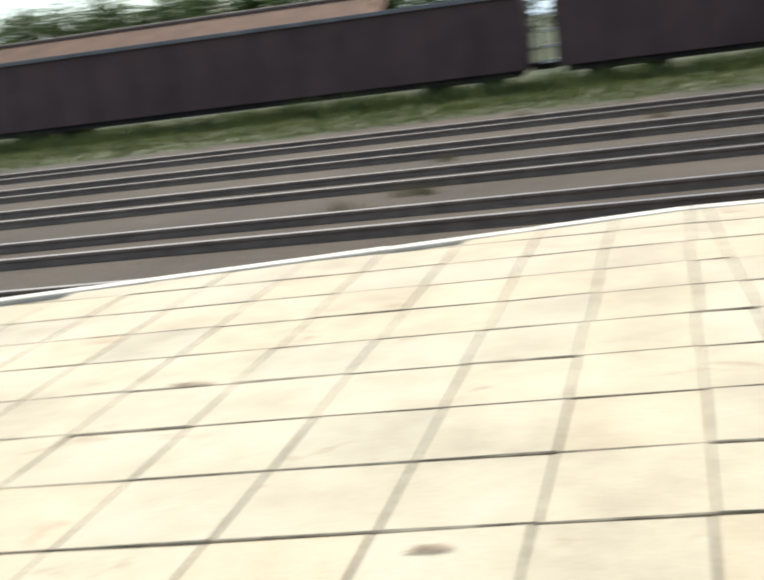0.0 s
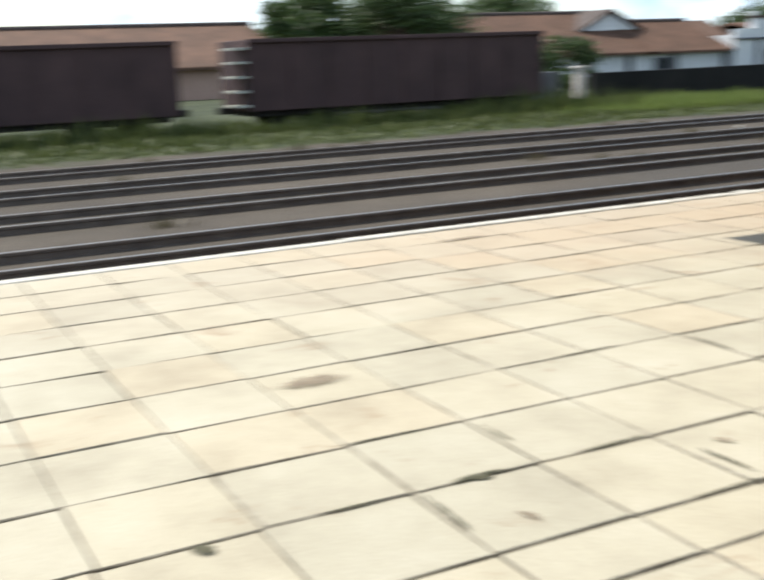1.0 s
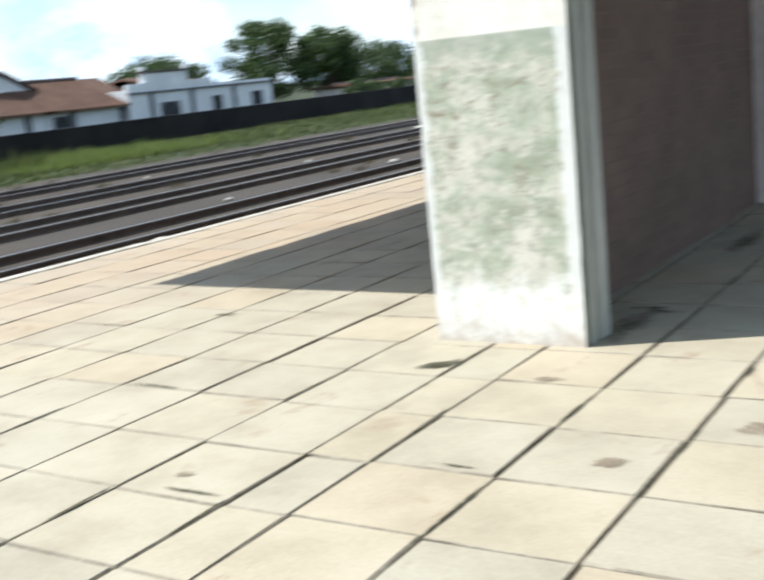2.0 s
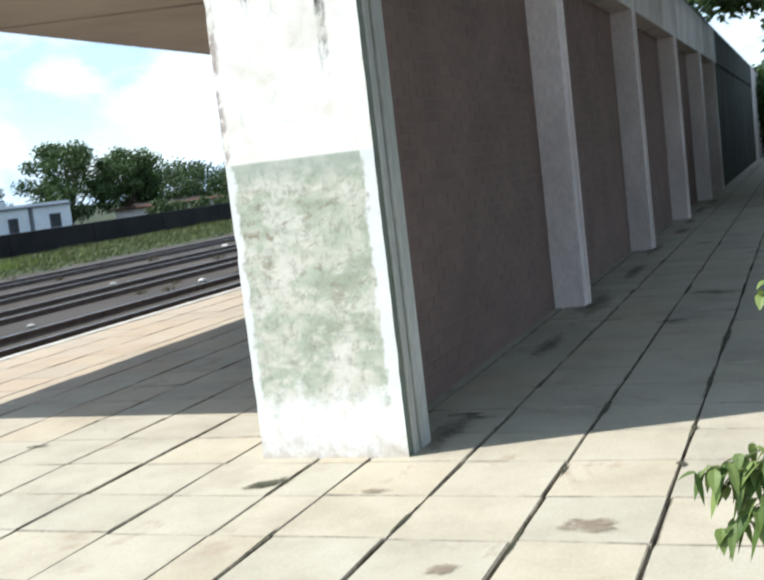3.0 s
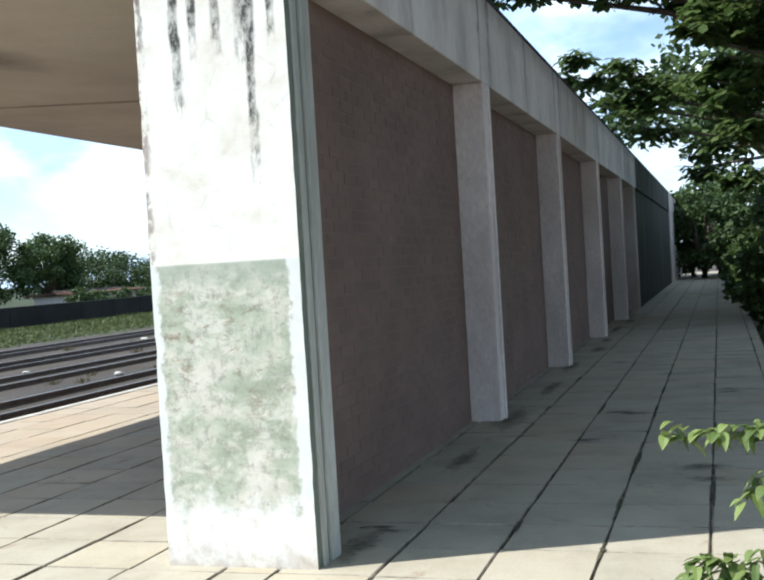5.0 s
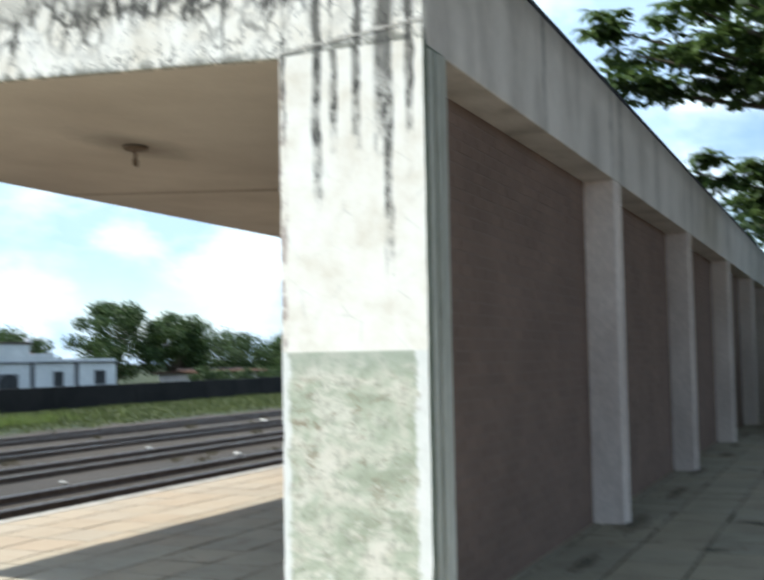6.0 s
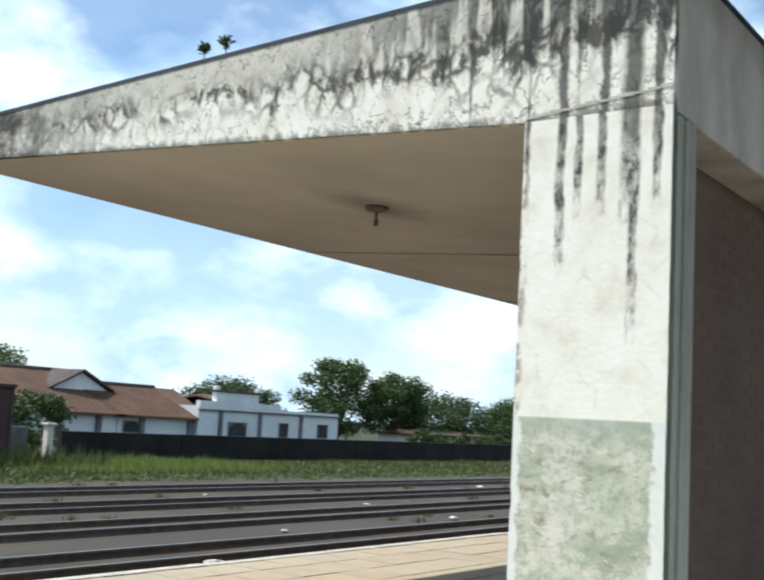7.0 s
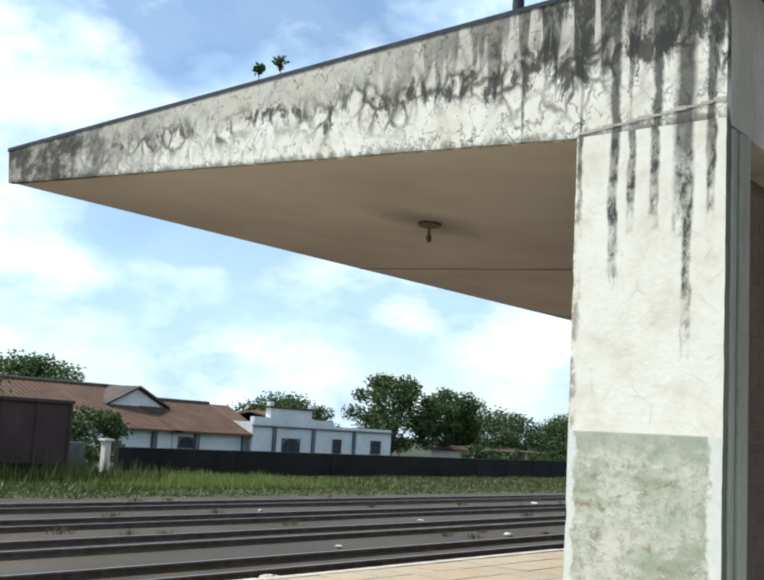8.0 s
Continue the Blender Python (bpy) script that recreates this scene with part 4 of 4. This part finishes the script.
def build_grass():
    rng = random.Random(5)
    verts, faces = [], []
    for _ in range(26000):
        y = rng.uniform(-30, 110)
        x = rng.uniform(-31.8, -20.4 - 0.9 * rng.random())
        if x < -26.5 and y < 17 and rng.random() < 0.5:
            x = rng.uniform(-26.5, -21)
        h = rng.uniform(0.05, 0.17) * (1.0 + 0.7 * noise.noise(Vector((x * 0.25, y * 0.25, 0))))
        if x < -25 and 15 < y < 24:
            h *= 1.6
        if -27.2 < x < -25.2 and y < 19:
            h *= 3.3
        if x > -22.5:
            h *= 0.5
        for _ in range(4):
            a = rng.uniform(0, 2 * math.pi)
            dx, dy = math.cos(a) * 0.035, math.sin(a) * 0.035
            ox, oy = rng.gauss(0, 0.12), rng.gauss(0, 0.12)
            lx, ly = rng.gauss(0, 0.10), rng.gauss(0, 0.10)
            n = len(verts)
            verts += [(x + ox - dx, y + oy - dy, G - 0.03), (x + ox + dx, y + oy + dy, G - 0.03), (x + ox + lx, y + oy + ly, G + h * rng.uniform(0.6, 1.2))]
            faces.append((n, n + 1, n + 2))
    me = bpy.data.meshes.new("grass")
    me.from_pydata(verts, [], faces)
    me.materials.append(M_GRASS)
    tagged(new("grass", me), "rough green grass along the far side of the yard", "grass", kind="stuff")


def build_tall_grass():
    rng = random.Random(15)
    verts, faces = [], []
    for _ in range(1500):
        y = rng.gauss(20.5, 2.6)
        x = rng.uniform(-27.5, -23.2)
        h = rng.uniform(0.14, 0.36) * (1.0 + 0.5 * noise.noise(Vector((x * 0.6, y * 0.6, 4.0))))
        for _ in range(5):
            a = rng.uniform(0, 2 * math.pi)
            dx, dy = math.cos(a) * 0.025, math.sin(a) * 0.025
            ox, oy = rng.gauss(0, 0.1), rng.gauss(0, 0.1)
            n = len(verts)
            verts += [(x + ox - dx, y + oy - dy, G - 0.03), (x + ox + dx, y + oy + dy, G - 0.03), (x + ox + rng.gauss(0, 0.09), y + oy + rng.gauss(0, 0.09), G + h * rng.uniform(0.6, 1.2))]
            faces.append((n, n + 1, n + 2))
    me = bpy.data.meshes.new("tall_grass")
    me.from_pydata(verts, [], faces)
    me.materials.append(leaf_material("lime_grass", (0.10, 0.14, 0.03), (0.24, 0.29, 0.08), 0.35))
    tagged(new("tall_grass", me), "tall lime-green grass beside the gate post", "grass", kind="stuff")


build_grass()
build_tall_grass()


# ---- the shrub beside the camera's path ----
def blade(bm, p, u, droop, length, width):
    """A pointed leaf of ten facets, folded along its rib and bent down towards its tip."""
    side = u.cross(Vector((0, 0, 1))).normalized()
    rib, left, right = [], [], []
    for t, w in ((0.0, 0.05), (0.25, 0.8), (0.5, 1.0), (0.75, 0.7), (1.0, 0.0)):
        c = p + u * length * t - Vector((0, 0, droop * length * t * t))
        rib.append(bm.verts.new(c))
        if w:
            up = Vector((0, 0, width * w * 0.35))
            left.append(bm.verts.new(c + side * width * w + up))
            right.append(bm.verts.new(c - side * width * w + up))
    for i in range(3):
        bm.faces.new((rib[i], rib[i + 1], left[i + 1], left[i]))
        bm.faces.new((rib[i + 1], rib[i], right[i], right[i + 1]))
    bm.faces.new((rib[3], rib[4], left[3]))
    bm.faces.new((rib[4], rib[3], right[3]))


M_TWIG = two_tone("green_twig", (0.10, 0.13, 0.05), (0.20, 0.22, 0.10), 20.0, 80.0, 0.7)


def build_shrub(base):
    rng = random.Random(8)
    root = thing("shrub", "bright green drooping-leaved shrub growing beside the platform", "shrub", at=base)
    origin = Vector(base)
    # start and tip of each leafy sprig, leaf length, number of leaves, how far the leaves hang
    sprigs = [((2.10, -2.80, 1.08), (1.80, -2.84, 1.115), 0.042, 40, 0.5), ((2.10, -2.82, 1.10), (1.88, -2.80, 1.105), 0.036, 28, 0.6),
              ((2.08, -2.82, 1.09), (1.93, -2.84, 1.00), 0.042, 26, 0.6), ((2.10, -2.80, 1.00), (1.97, -2.83, 0.955), 0.035, 14, 0.5),
              ((2.05, -2.80, 0.95), (1.92, -2.84, 0.87), 0.04, 14, 0.5), ((2.20, -2.76, 1.10), (2.10, -2.84, 1.16), 0.045, 16, 0.5),
              ((1.95, -2.80, 0.88), (1.665, -2.84, 0.79), 0.045, 22, 0.9), ((1.93, -2.82, 0.86), (1.71, -2.83, 0.775), 0.055, 26, 1.1),
              ((1.95, -2.84, 0.84), (1.75, -2.84, 0.73), 0.060, 26, 1.1), ((1.96, -2.86, 0.80), (1.71, -2.85, 0.70), 0.055, 24, 1.0), ((1.92, -2.80, 0.87), (1.84, -2.83, 0.875), 0.05, 14, 0.5),
              ((2.10, -2.86, 0.75), (1.90, -2.86, 0.70), 0.075, 16, 0.9)]
    for start, tip, size, count, hang in sprigs:
        s, t = Vector(start) - origin, Vector(tip) - origin
        bm = tube(bmesh.new(), [(0, 0, -0.04), (s.x * 0.4, s.y * 0.4, s.z * 0.8), s, s.lerp(t, 0.5) + Vector((0, 0, 0.012)), t], [0.006, 0.0035, 0.0022, 0.0015, 0.001], 6)
        stem = part("stem", bm, M_TWIG, root)
        bm = bmesh.new()
        along = (t - s).normalized()
        for k in range(count * 2):
            share = (k + rng.random()) / (count * 2)
            p = s.lerp(t, share) + Vector((rng.gauss(0, 0.006), rng.gauss(0, 0.010), 0.012 * math.sin(math.pi * share) + rng.gauss(0, 0.007)))
            a = 2.4 * k + rng.uniform(-0.5, 0.5)
            u = (Vector((math.cos(a), math.sin(a), rng.uniform(-0.6, 0.3))) + along * 0.7).normalized()
            blade(bm, p, u, hang * rng.uniform(0.4, 1.5), size * rng.uniform(0.5, 0.95), size * rng.uniform(0.16, 0.27))
        part("leaves", bm, M_LEAFNEAR, stem)


build_shrub((2.66, -2.5, GROUND_Z))


# ---- paving: square slabs with a narrow course beside the pier ----
def courses():
    xs = [-0.48 - 0.5 * k for k in range(11, 0, -1)] + [-0.48, -0.20] + [0.30 + 0.5 * k for k in range(5)] + [2.44]
    ys = [-1.09 + 0.505 * k for k in range(121)]
    down = [-1.615, -2.11, -2.60, -3.09, -3.60, -4.095, -4.43, -4.915, -5.38] + [-5.38 - 0.5 * k for k in range(1, 19)]
    return xs, sorted(down) + ys


def edge_at(y):
    if y >= KINK[1]:
        return EDGE_X
    return KINK[0] + (KINK_END[0] - KINK[0]) * (y - KINK[1]) / (KINK_END[1] - KINK[1])


def skew(x, y):
    """Beyond the kink in the platform's edge the slabs are laid about three degrees askew."""
    if y < -4.3:
        y -= 0.056 * (x + 1.5)
        x = min(x + 0.056 * (-4.25 - y), 2.44)
    return max(x, edge_at(y) + 0.14), y


def slab_verts(x0, x1, y0, y1, rng):
    """A slab with a chamfered top; the side at the platform's edge follows the edge."""
    c = rng.uniform(0.002, 0.007)
    x0, x1, y0, y1 = x0 + rng.uniform(0.002, 0.011), x1 - rng.uniform(0.002, 0.011), y0 + rng.uniform(0.001, 0.004), y1 - rng.uniform(0.001, 0.004)
    low = [skew(x0, y0), skew(x1, y0), skew(x1, y1), skew(x0, y1)]
    tilt = [rng.uniform(-0.003, 0.003) for _ in range(4)]
    top = [(x + (c if i in (0, 3) else -c) * rng.uniform(0.4, 1.6), y + (c if i < 2 else -c) * rng.uniform(0.4, 1.6), t) for i, ((x, y), t) in enumerate(zip(low, tilt))]
    return [(x, y, -0.04) for x, y in low] + [(x, y, t - c) for (x, y), t in zip(low, tilt)] + top


SLAB_FACES = [(8, 9, 10, 11), (4, 5, 9, 8), (5, 6, 10, 9), (6, 7, 11, 10), (7, 4, 8, 11), (0, 1, 5, 4), (1, 2, 6, 5), (2, 3, 7, 6), (3, 0, 4, 7)]


def build_paving():
    rng = random.Random(2)
    xs, ys = courses()
    rest_v, rest_f, made = [], [], 0
    for x0, x1 in zip(xs, xs[1:]):
        slip = rng.uniform(-0.012, 0.012)
        for y0, y1 in zip(ys, ys[1:]):
            a, b = y0 + slip, y1 + slip
            reach = x1 + max(0.0, 0.056 * (-4.25 - a))
            if reach - 0.08 < max(edge_at(a), edge_at(b)) + 0.14 or b > 59.9 or a < -14.5:
                continue
            v = slab_verts(x0, x1, a, b, rng)
            if -3.1 < x0 < 2.0 and -5.4 < a < 3.1 and made < 300:
                me = bpy.data.meshes.new("slab")
                me.from_pydata(v, [], SLAB_FACES)
                me.materials.append(M_TILE)
                me.materials.append(M_GROUT)
                for face in me.polygons[1:]:
                    face.material_index = 1
                s = new("slab", me)
                s.parent = platform
                made += 1
            else:
                n = len(rest_v)
                rest_v += v
                rest_f += [tuple(i + n for i in f) for f in SLAB_FACES]
    me = bpy.data.meshes.new("paving")
    me.from_pydata(rest_v, [], rest_f)
    me.materials.append(M_TILE)
    me.materials.append(M_GROUT)
    for face in me.polygons:
        face.material_index = 0 if face.index % len(SLAB_FACES) == 0 else 1
    p = new("paving", me)
    p.parent = platform
    tagged(p, "square concrete paving slabs", kind="stuff")


def build_coping():
    """White kerb stones along the platform's edge."""
    rng = random.Random(4)
    y = -15.0
    while y < 59.5:
        L = 0.98
        a, b = y + 0.008, min(y + L, 60.0)
        if a < KINK[1] < b:
            b = KINK[1]
        xa, xb = edge_at(a), edge_at(b)
        h = rng.uniform(0.004, 0.012)
        v = [(xa, a, -0.16), (xa + 0.13, a, -0.16), (xb + 0.13, b, -0.16), (xb, b, -0.16), (xa, a, h - 0.012), (xa + 0.13, a, h - 0.006), (xb + 0.13, b, h - 0.006), (xb, b, h - 0.012)]
        v += [(xa + 0.014, a + 0.006, h), (xa + 0.124, a + 0.006, h), (xb + 0.124, b - 0.006, h), (xb + 0.014, b - 0.006, h)]
        me = bpy.data.meshes.new("kerb_stone")
        me.from_pydata(v, [], SLAB_FACES + [(3, 2, 1, 0)])
        me.materials.append(M_COPING)
        k = new("kerb_stone", me)
        k.parent = platform
        y = b




# ---- dirt, moss and litter on the slabs ----
def build_patch(name, label, category, x, y, a, b, turn, material, seed, height=0.008):
    """A thin, ragged mound of moss or dirt, thickest in the middle."""
    rng = random.Random(seed)
    bm = bmesh.new()
    rings = []
    for r in (1.0, 0.7, 0.35):
        ring = []
        for k in range(22):
            ang = 2 * math.pi * k / 22
            s = r * (0.72 + 0.5 * noise.noise(Vector((math.cos(ang) * 1.6, math.sin(ang) * 1.6, seed))) + rng.uniform(-0.14, 0.14))
            ring.append(bm.verts.new((a * s * math.cos(ang), b * s * math.sin(ang), 0.0015 + height * (1 - r) + (0.002 * rng.random() if r < 1 else 0))))
        rings.append(ring)
    for r0, r1 in zip(rings, rings[1:]):
        for k in range(22):
            bm.faces.new((r0[k], r0[(k + 1) % 22], r1[(k + 1) % 22], r1[k]))
    bm.faces.new(rings[-1])
    ob = part(name, bm, material)
    ob.matrix_world = pose(x, y, 0.003, 0, 0, turn)
    return tagged(ob, label, category)




def patch_material(name, dark, light, dense, inner=0.22):
    """Dirt that thins out unevenly towards its rim."""
    m = two_tone(name, dark, light, 12.0, 60.0, 0.95)
    b = m.node_tree.nodes["Principled BSDF"]
    tc = node(m, "ShaderNodeTexCoord")
    flat = node(m, "ShaderNodeVectorMath")
    flat.operation = "MULTIPLY"
    flat.inputs[1].default_value = (1.0, 1.0, 0.0)
    m.node_tree.links.new(tc.outputs["Generated"], flat.inputs[0])
    mid = node(m, "ShaderNodeVectorMath")
    mid.operation = "DISTANCE"
    mid.inputs[1].default_value = (0.5, 0.5, 0.0)
    m.node_tree.links.new(flat.outputs["Vector"], mid.inputs[0])
    rough = math_node(m, "MULTIPLY", math_node(m, "SUBTRACT", noisy(m, 11.0, 7.0, 0.75, (1.0, 1.0, 1.0), 0.6), 0.5), 1.4)
    near = span(m, math_node(m, "ADD", mid.outputs["Value"], rough), 0.46, inner, 0.0, dense)
    m.node_tree.links.new(near, b.inputs["Alpha"])
    return m


M_MOSS = patch_material("dark_moss", (0.045, 0.045, 0.025), (0.12, 0.11, 0.07), 0.95)
M_DIRT = patch_material("brown_dirt", (0.20, 0.15, 0.105), (0.33, 0.265, 0.19), 0.7)
M_SHADEDIRT = patch_material("shade_dirt", (0.07, 0.065, 0.05), (0.17, 0.15, 0.115), 0.6, 0.0)
moss, dirt = "dark patch of moss on the paving", "brown patch of dirt dried on a paving slab"
build_patch("moss_patch", moss, "moss", -0.54, -0.42, 0.18, 0.085, 38, M_MOSS, 1)
build_patch("moss_patch", moss, "moss", -0.98, -2.86, 0.035, 0.15, 0, M_MOSS, 2)
build_patch("moss_patch", moss, "moss", 1.29, -1.66, 0.04, 0.16, 0, M_MOSS, 3)
build_patch("moss_patch", moss, "moss", 1.30, 0.44, 0.03, 0.10, 0, M_MOSS, 4)
build_patch("moss_patch", moss, "moss", 1.30, -0.16, 0.045, 0.05, 0, M_MOSS, 5)
build_patch("moss_patch", moss, "moss", 1.30, 1.4, 0.026, 0.45, 0, M_MOSS, 6)
build_patch("moss_patch", moss, "moss", 1.31, 2.9, 0.026, 0.5, 0, M_MOSS, 7)
build_patch("moss_patch", moss, "moss", -0.93, -3.80, 0.09, 0.05, 10, M_MOSS, 8)
build_patch("moss_patch", moss, "moss", -2.48, 0.27, 0.10, 0.03, 20, M_MOSS, 9)
build_patch("moss_patch", moss, "moss", -4.99, -0.45, 0.07, 0.3, 5, M_DIRT, 10)
build_patch("moss_patch", moss, "moss", 0.04, 0.80, 0.16, 0.025, 8, M_MOSS, 11)
build_patch("dirt_patch", dirt, "dirt", -2.28, -2.84, 0.13, 0.24, 0, M_DIRT, 12, 0.003)
build_patch("dirt_patch", dirt, "dirt", 1.05, -0.92, 0.18, 0.13, 0, M_DIRT, 13, 0.003)
build_patch("dirt_patch", dirt, "dirt", 0.03, -0.53, 0.13, 0.05, 0, M_DIRT, 14, 0.003)
build_patch("dirt_patch", dirt, "dirt", 0.62, -1.38, 0.09, 0.05, 30, M_DIRT, 15, 0.003)
build_patch("dirt_patch", dirt, "dirt", -0.80, -1.94, 0.06, 0.03, 20, M_DIRT, 16, 0.003)
build_patch("dirt_patch", dirt, "dirt", -0.64, -2.88, 0.07, 0.03, 20, M_DIRT, 17, 0.003)
build_patch("dirt_patch", dirt, "dirt", -0.80, -5.22, 0.05, 0.12, 0, M_DIRT, 18, 0.003)
build_patch("dirt_patch", dirt, "dirt", -2.38, -6.57, 0.06, 0.14, 0, M_DIRT, 19, 0.003)


# moss along the joints of the path behind the shelter, shade-deepening dirt at the wall's foot
rng_path = random.Random(12)
for k in range(16):
    px, py = rng_path.choice((0.30, 0.81, 1.30, 1.30, 1.81)), 0.3 + 9 * rng_path.random()
    build_patch("moss_patch", "dark moss along a paving joint", "moss", px, py, rng_path.uniform(0.012, 0.028), rng_path.uniform(0.25, 0.7), 0, M_MOSS, 80 + k, 0.003)
# dirt blotches whose dark colour also makes up for missing shade on the floor
for k in range(12):
    px, py = rng_path.uniform(0.1, 2.2), 0.5 + 9 * rng_path.random()
    build_patch("dirt_patch", "dark dirt on the path, also deepening its shade", "dirt", px, py, rng_path.uniform(0.14, 0.30), rng_path.uniform(0.05, 0.20), rng_path.uniform(-20, 20), M_SHADEDIRT, 120 + k, 0.002)
for k in range(9):
    build_patch("dirt_patch", "dark dirt along the foot of the wall, also deepening its shade", "dirt", rng_path.uniform(0.02, 0.12), 0.8 + 2.1 * k + rng_path.uniform(-0.4, 0.4), rng_path.uniform(0.12, 0.25), rng_path.uniform(0.6, 1.2), 0, M_SHADEDIRT, 150 + k, 0.003)


for px, py, pa, pb in ((-0.98, -2.3, 0.014, 0.30), (-0.48, -2.2, 0.012, 0.25), (0.30, -1.9, 0.014, 0.35), (-0.98, -3.3, 0.012, 0.2), (-1.48, -2.9, 0.012, 0.3), (-1.98, -1.6, 0.012, 0.3),
                       (-0.7, -2.07, 0.22, 0.012), (-1.3, -2.57, 0.2, 0.014), (-0.75, -3.08, 0.2, 0.014), (0.1, -1.57, 0.15, 0.012), (-1.75, -1.07, 0.2, 0.012), (0.30, -0.9, 0.016, 0.3), (0.81, -1.1, 0.014, 0.3), (-0.2, -1.2, 0.014, 0.35), (0.81, -0.2, 0.014, 0.2)):
    build_patch("moss_patch", "thin dark moss grown in a paving joint", "moss", px, py, pa, pb, rng_path.uniform(-3, 3), M_MOSS, 200 + int(px * 10 + py * 100) % 97, 0.003)


# ---- low weeds between the rails ----
def build_tufts():
    rng = random.Random(31)
    verts, faces = [], []
    for k in range(60):
        x = (-7.4, -10.3, -13.3, -16.3, -19.3)[k % 5] + rng.uniform(-0.7, 0.7)
        y = rng.uniform(-8, 36)
        size = rng.uniform(0.5, 1.3)
        for _ in range(44):
            a, r = rng.uniform(0, 2 * math.pi), rng.uniform(0.0, 0.2) * size
            px, py = x + r * math.cos(a), y + 1.7 * r * math.sin(a)
            wx, wy = 0.012 * math.cos(a + 1.5), 0.012 * math.sin(a + 1.5)
            n = len(verts)
            verts += [(px - wx, py - wy, GROUND_Z - 0.03), (px + wx, py + wy, GROUND_Z - 0.03), (px + rng.gauss(0, 0.05), py + rng.gauss(0, 0.05), GROUND_Z + size * rng.uniform(0.04, 0.13))]
            faces.append((n, n + 1, n + 2))
    me = bpy.data.meshes.new("weeds")
    me.from_pydata(verts, [], faces)
    me.materials.append(M_DRYGRASS)
    tagged(new("weeds", me), "dry brownish weeds between the rails", "weeds", kind="stuff")


M_DRYGRASS = leaf_material("dry_weeds", (0.07, 0.06, 0.03), (0.16, 0.13, 0.07))
build_tufts()


# ---- pale stones and scraps between the rails ----
def build_stone(x, y, size, seed):
    bm = bmesh.new()
    bmesh.ops.create_icosphere(bm, subdivisions=2, radius=1.0)
    for v in bm.verts:
        v.co = Vector((v.co.x * size, v.co.y * size * 1.5, v.co.z * size * 0.55)) * (1 + 0.35 * noise.noise(v.co * 1.5 + Vector((seed, 0, 0))))
    ob = part("stone", bm, M_COPING)
    ob.matrix_world = pose(x, y, GROUND_Z + size * 0.25, 0, 0, seed * 40)
    tagged(ob, "pale stone lying in the ballast", "stone", "stones in the yard")


for n, (sx, sy, size) in enumerate(((-8.0, 5.5, 0.105), (-7.9, 6.5, 0.055), (-16.2, 26.5, 0.10), (-13.2, 16.0, 0.06), (-10.3, 9.6, 0.05), (-10.2, 15.0, 0.09), (-16.5, 14.0, 0.05), (-13.5, 30.0, 0.06), (-7.4, 12.5, 0.04))):
    build_stone(sx, sy, size, n)


# ---- two weeds on the roof's edge ----
def build_weed(x, h, seed):
    rng = random.Random(seed)
    z = 3.855 + (x + 0.8) * 0.0382
    root = thing("roof_weed", "small dark weed rooted on the canopy's edge", "weed", "weeds on the canopy", at=(x, 0.04, z))
    bm = tube(bmesh.new(), [(0, 0, -0.01), (0.004, 0, h * 0.5), (0, 0, h)], [0.004, 0.003, 0.002], 5)
    part("stem", bm, M_BARK, root)
    bm = bmesh.new()
    leaf_quads(bm, (0, 0, h * 0.7), (0.032, 0.032, h * 0.36), 130, 0.032, rng)
    part("leaves", bm, M_LEAF, root)


build_weed(-3.26, 0.12, 1)
build_weed(-3.06, 0.13, 2)


M_GROUT = two_tone("dirty_slab_edge", (0.13, 0.105, 0.072), (0.45, 0.40, 0.31), 5.0, 40.0)
build_coping()
build_paving()


# ---- bricks of the back wall, in running bond ----
def brick_shape(y0, y1, z0, z1, rng):
    x = -0.271 + rng.uniform(-0.0015, 0.0015)
    back = [(-0.279, y0, z0), (-0.279, y1, z0), (-0.279, y1, z1), (-0.279, y0, z1)]
    front = [(x, y0 + 0.002, z0 + 0.002), (x, y1 - 0.002, z0 + 0.002), (x, y1 - 0.002, z1 - 0.002), (x, y0 + 0.002, z1 - 0.002)]
    return back + front


BRICK_FACES = [(4, 5, 6, 7), (0, 1, 5, 4), (1, 2, 6, 5), (2, 3, 7, 6), (3, 0, 4, 7)]


def build_bricks():
    rng = random.Random(6)
    made, verts, faces = 0, [], []
    for panel, a, b in brick_panels:
        course, z = 0, 0.0
        while z < 2.93:
            y = a + 0.004 - (0.12 if course % 2 else 0.0)
            while y < b - 0.02:
                y0, y1 = max(y, a + 0.003), min(y + 0.231, b - 0.003)
                if y1 - y0 > 0.03:
                    v = brick_shape(y0, y1, z + 0.004, z + 0.071, rng)
                    if panel is brick_panels[0][0] and 0.3 < z < 2.6 and made < 300:
                        me = bpy.data.meshes.new("brick")
                        me.from_pydata(v, [], BRICK_FACES)
                        me.materials.append(M_BRICK)
                        new("brick", me).parent = panel
                        made += 1
                    else:
                        n = len(verts)
                        verts += v
                        faces += [tuple(i + n for i in f) for f in BRICK_FACES]
                y += 0.24
            z += 0.075
            course += 1
    me = bpy.data.meshes.new("brickwork")
    me.from_pydata(verts, [], faces)
    me.materials.append(M_BRICK)
    rest = new("brickwork", me)
    rest.parent = shelter
    tagged(rest, "dark red bricks in running bond", kind="stuff")


build_bricks()
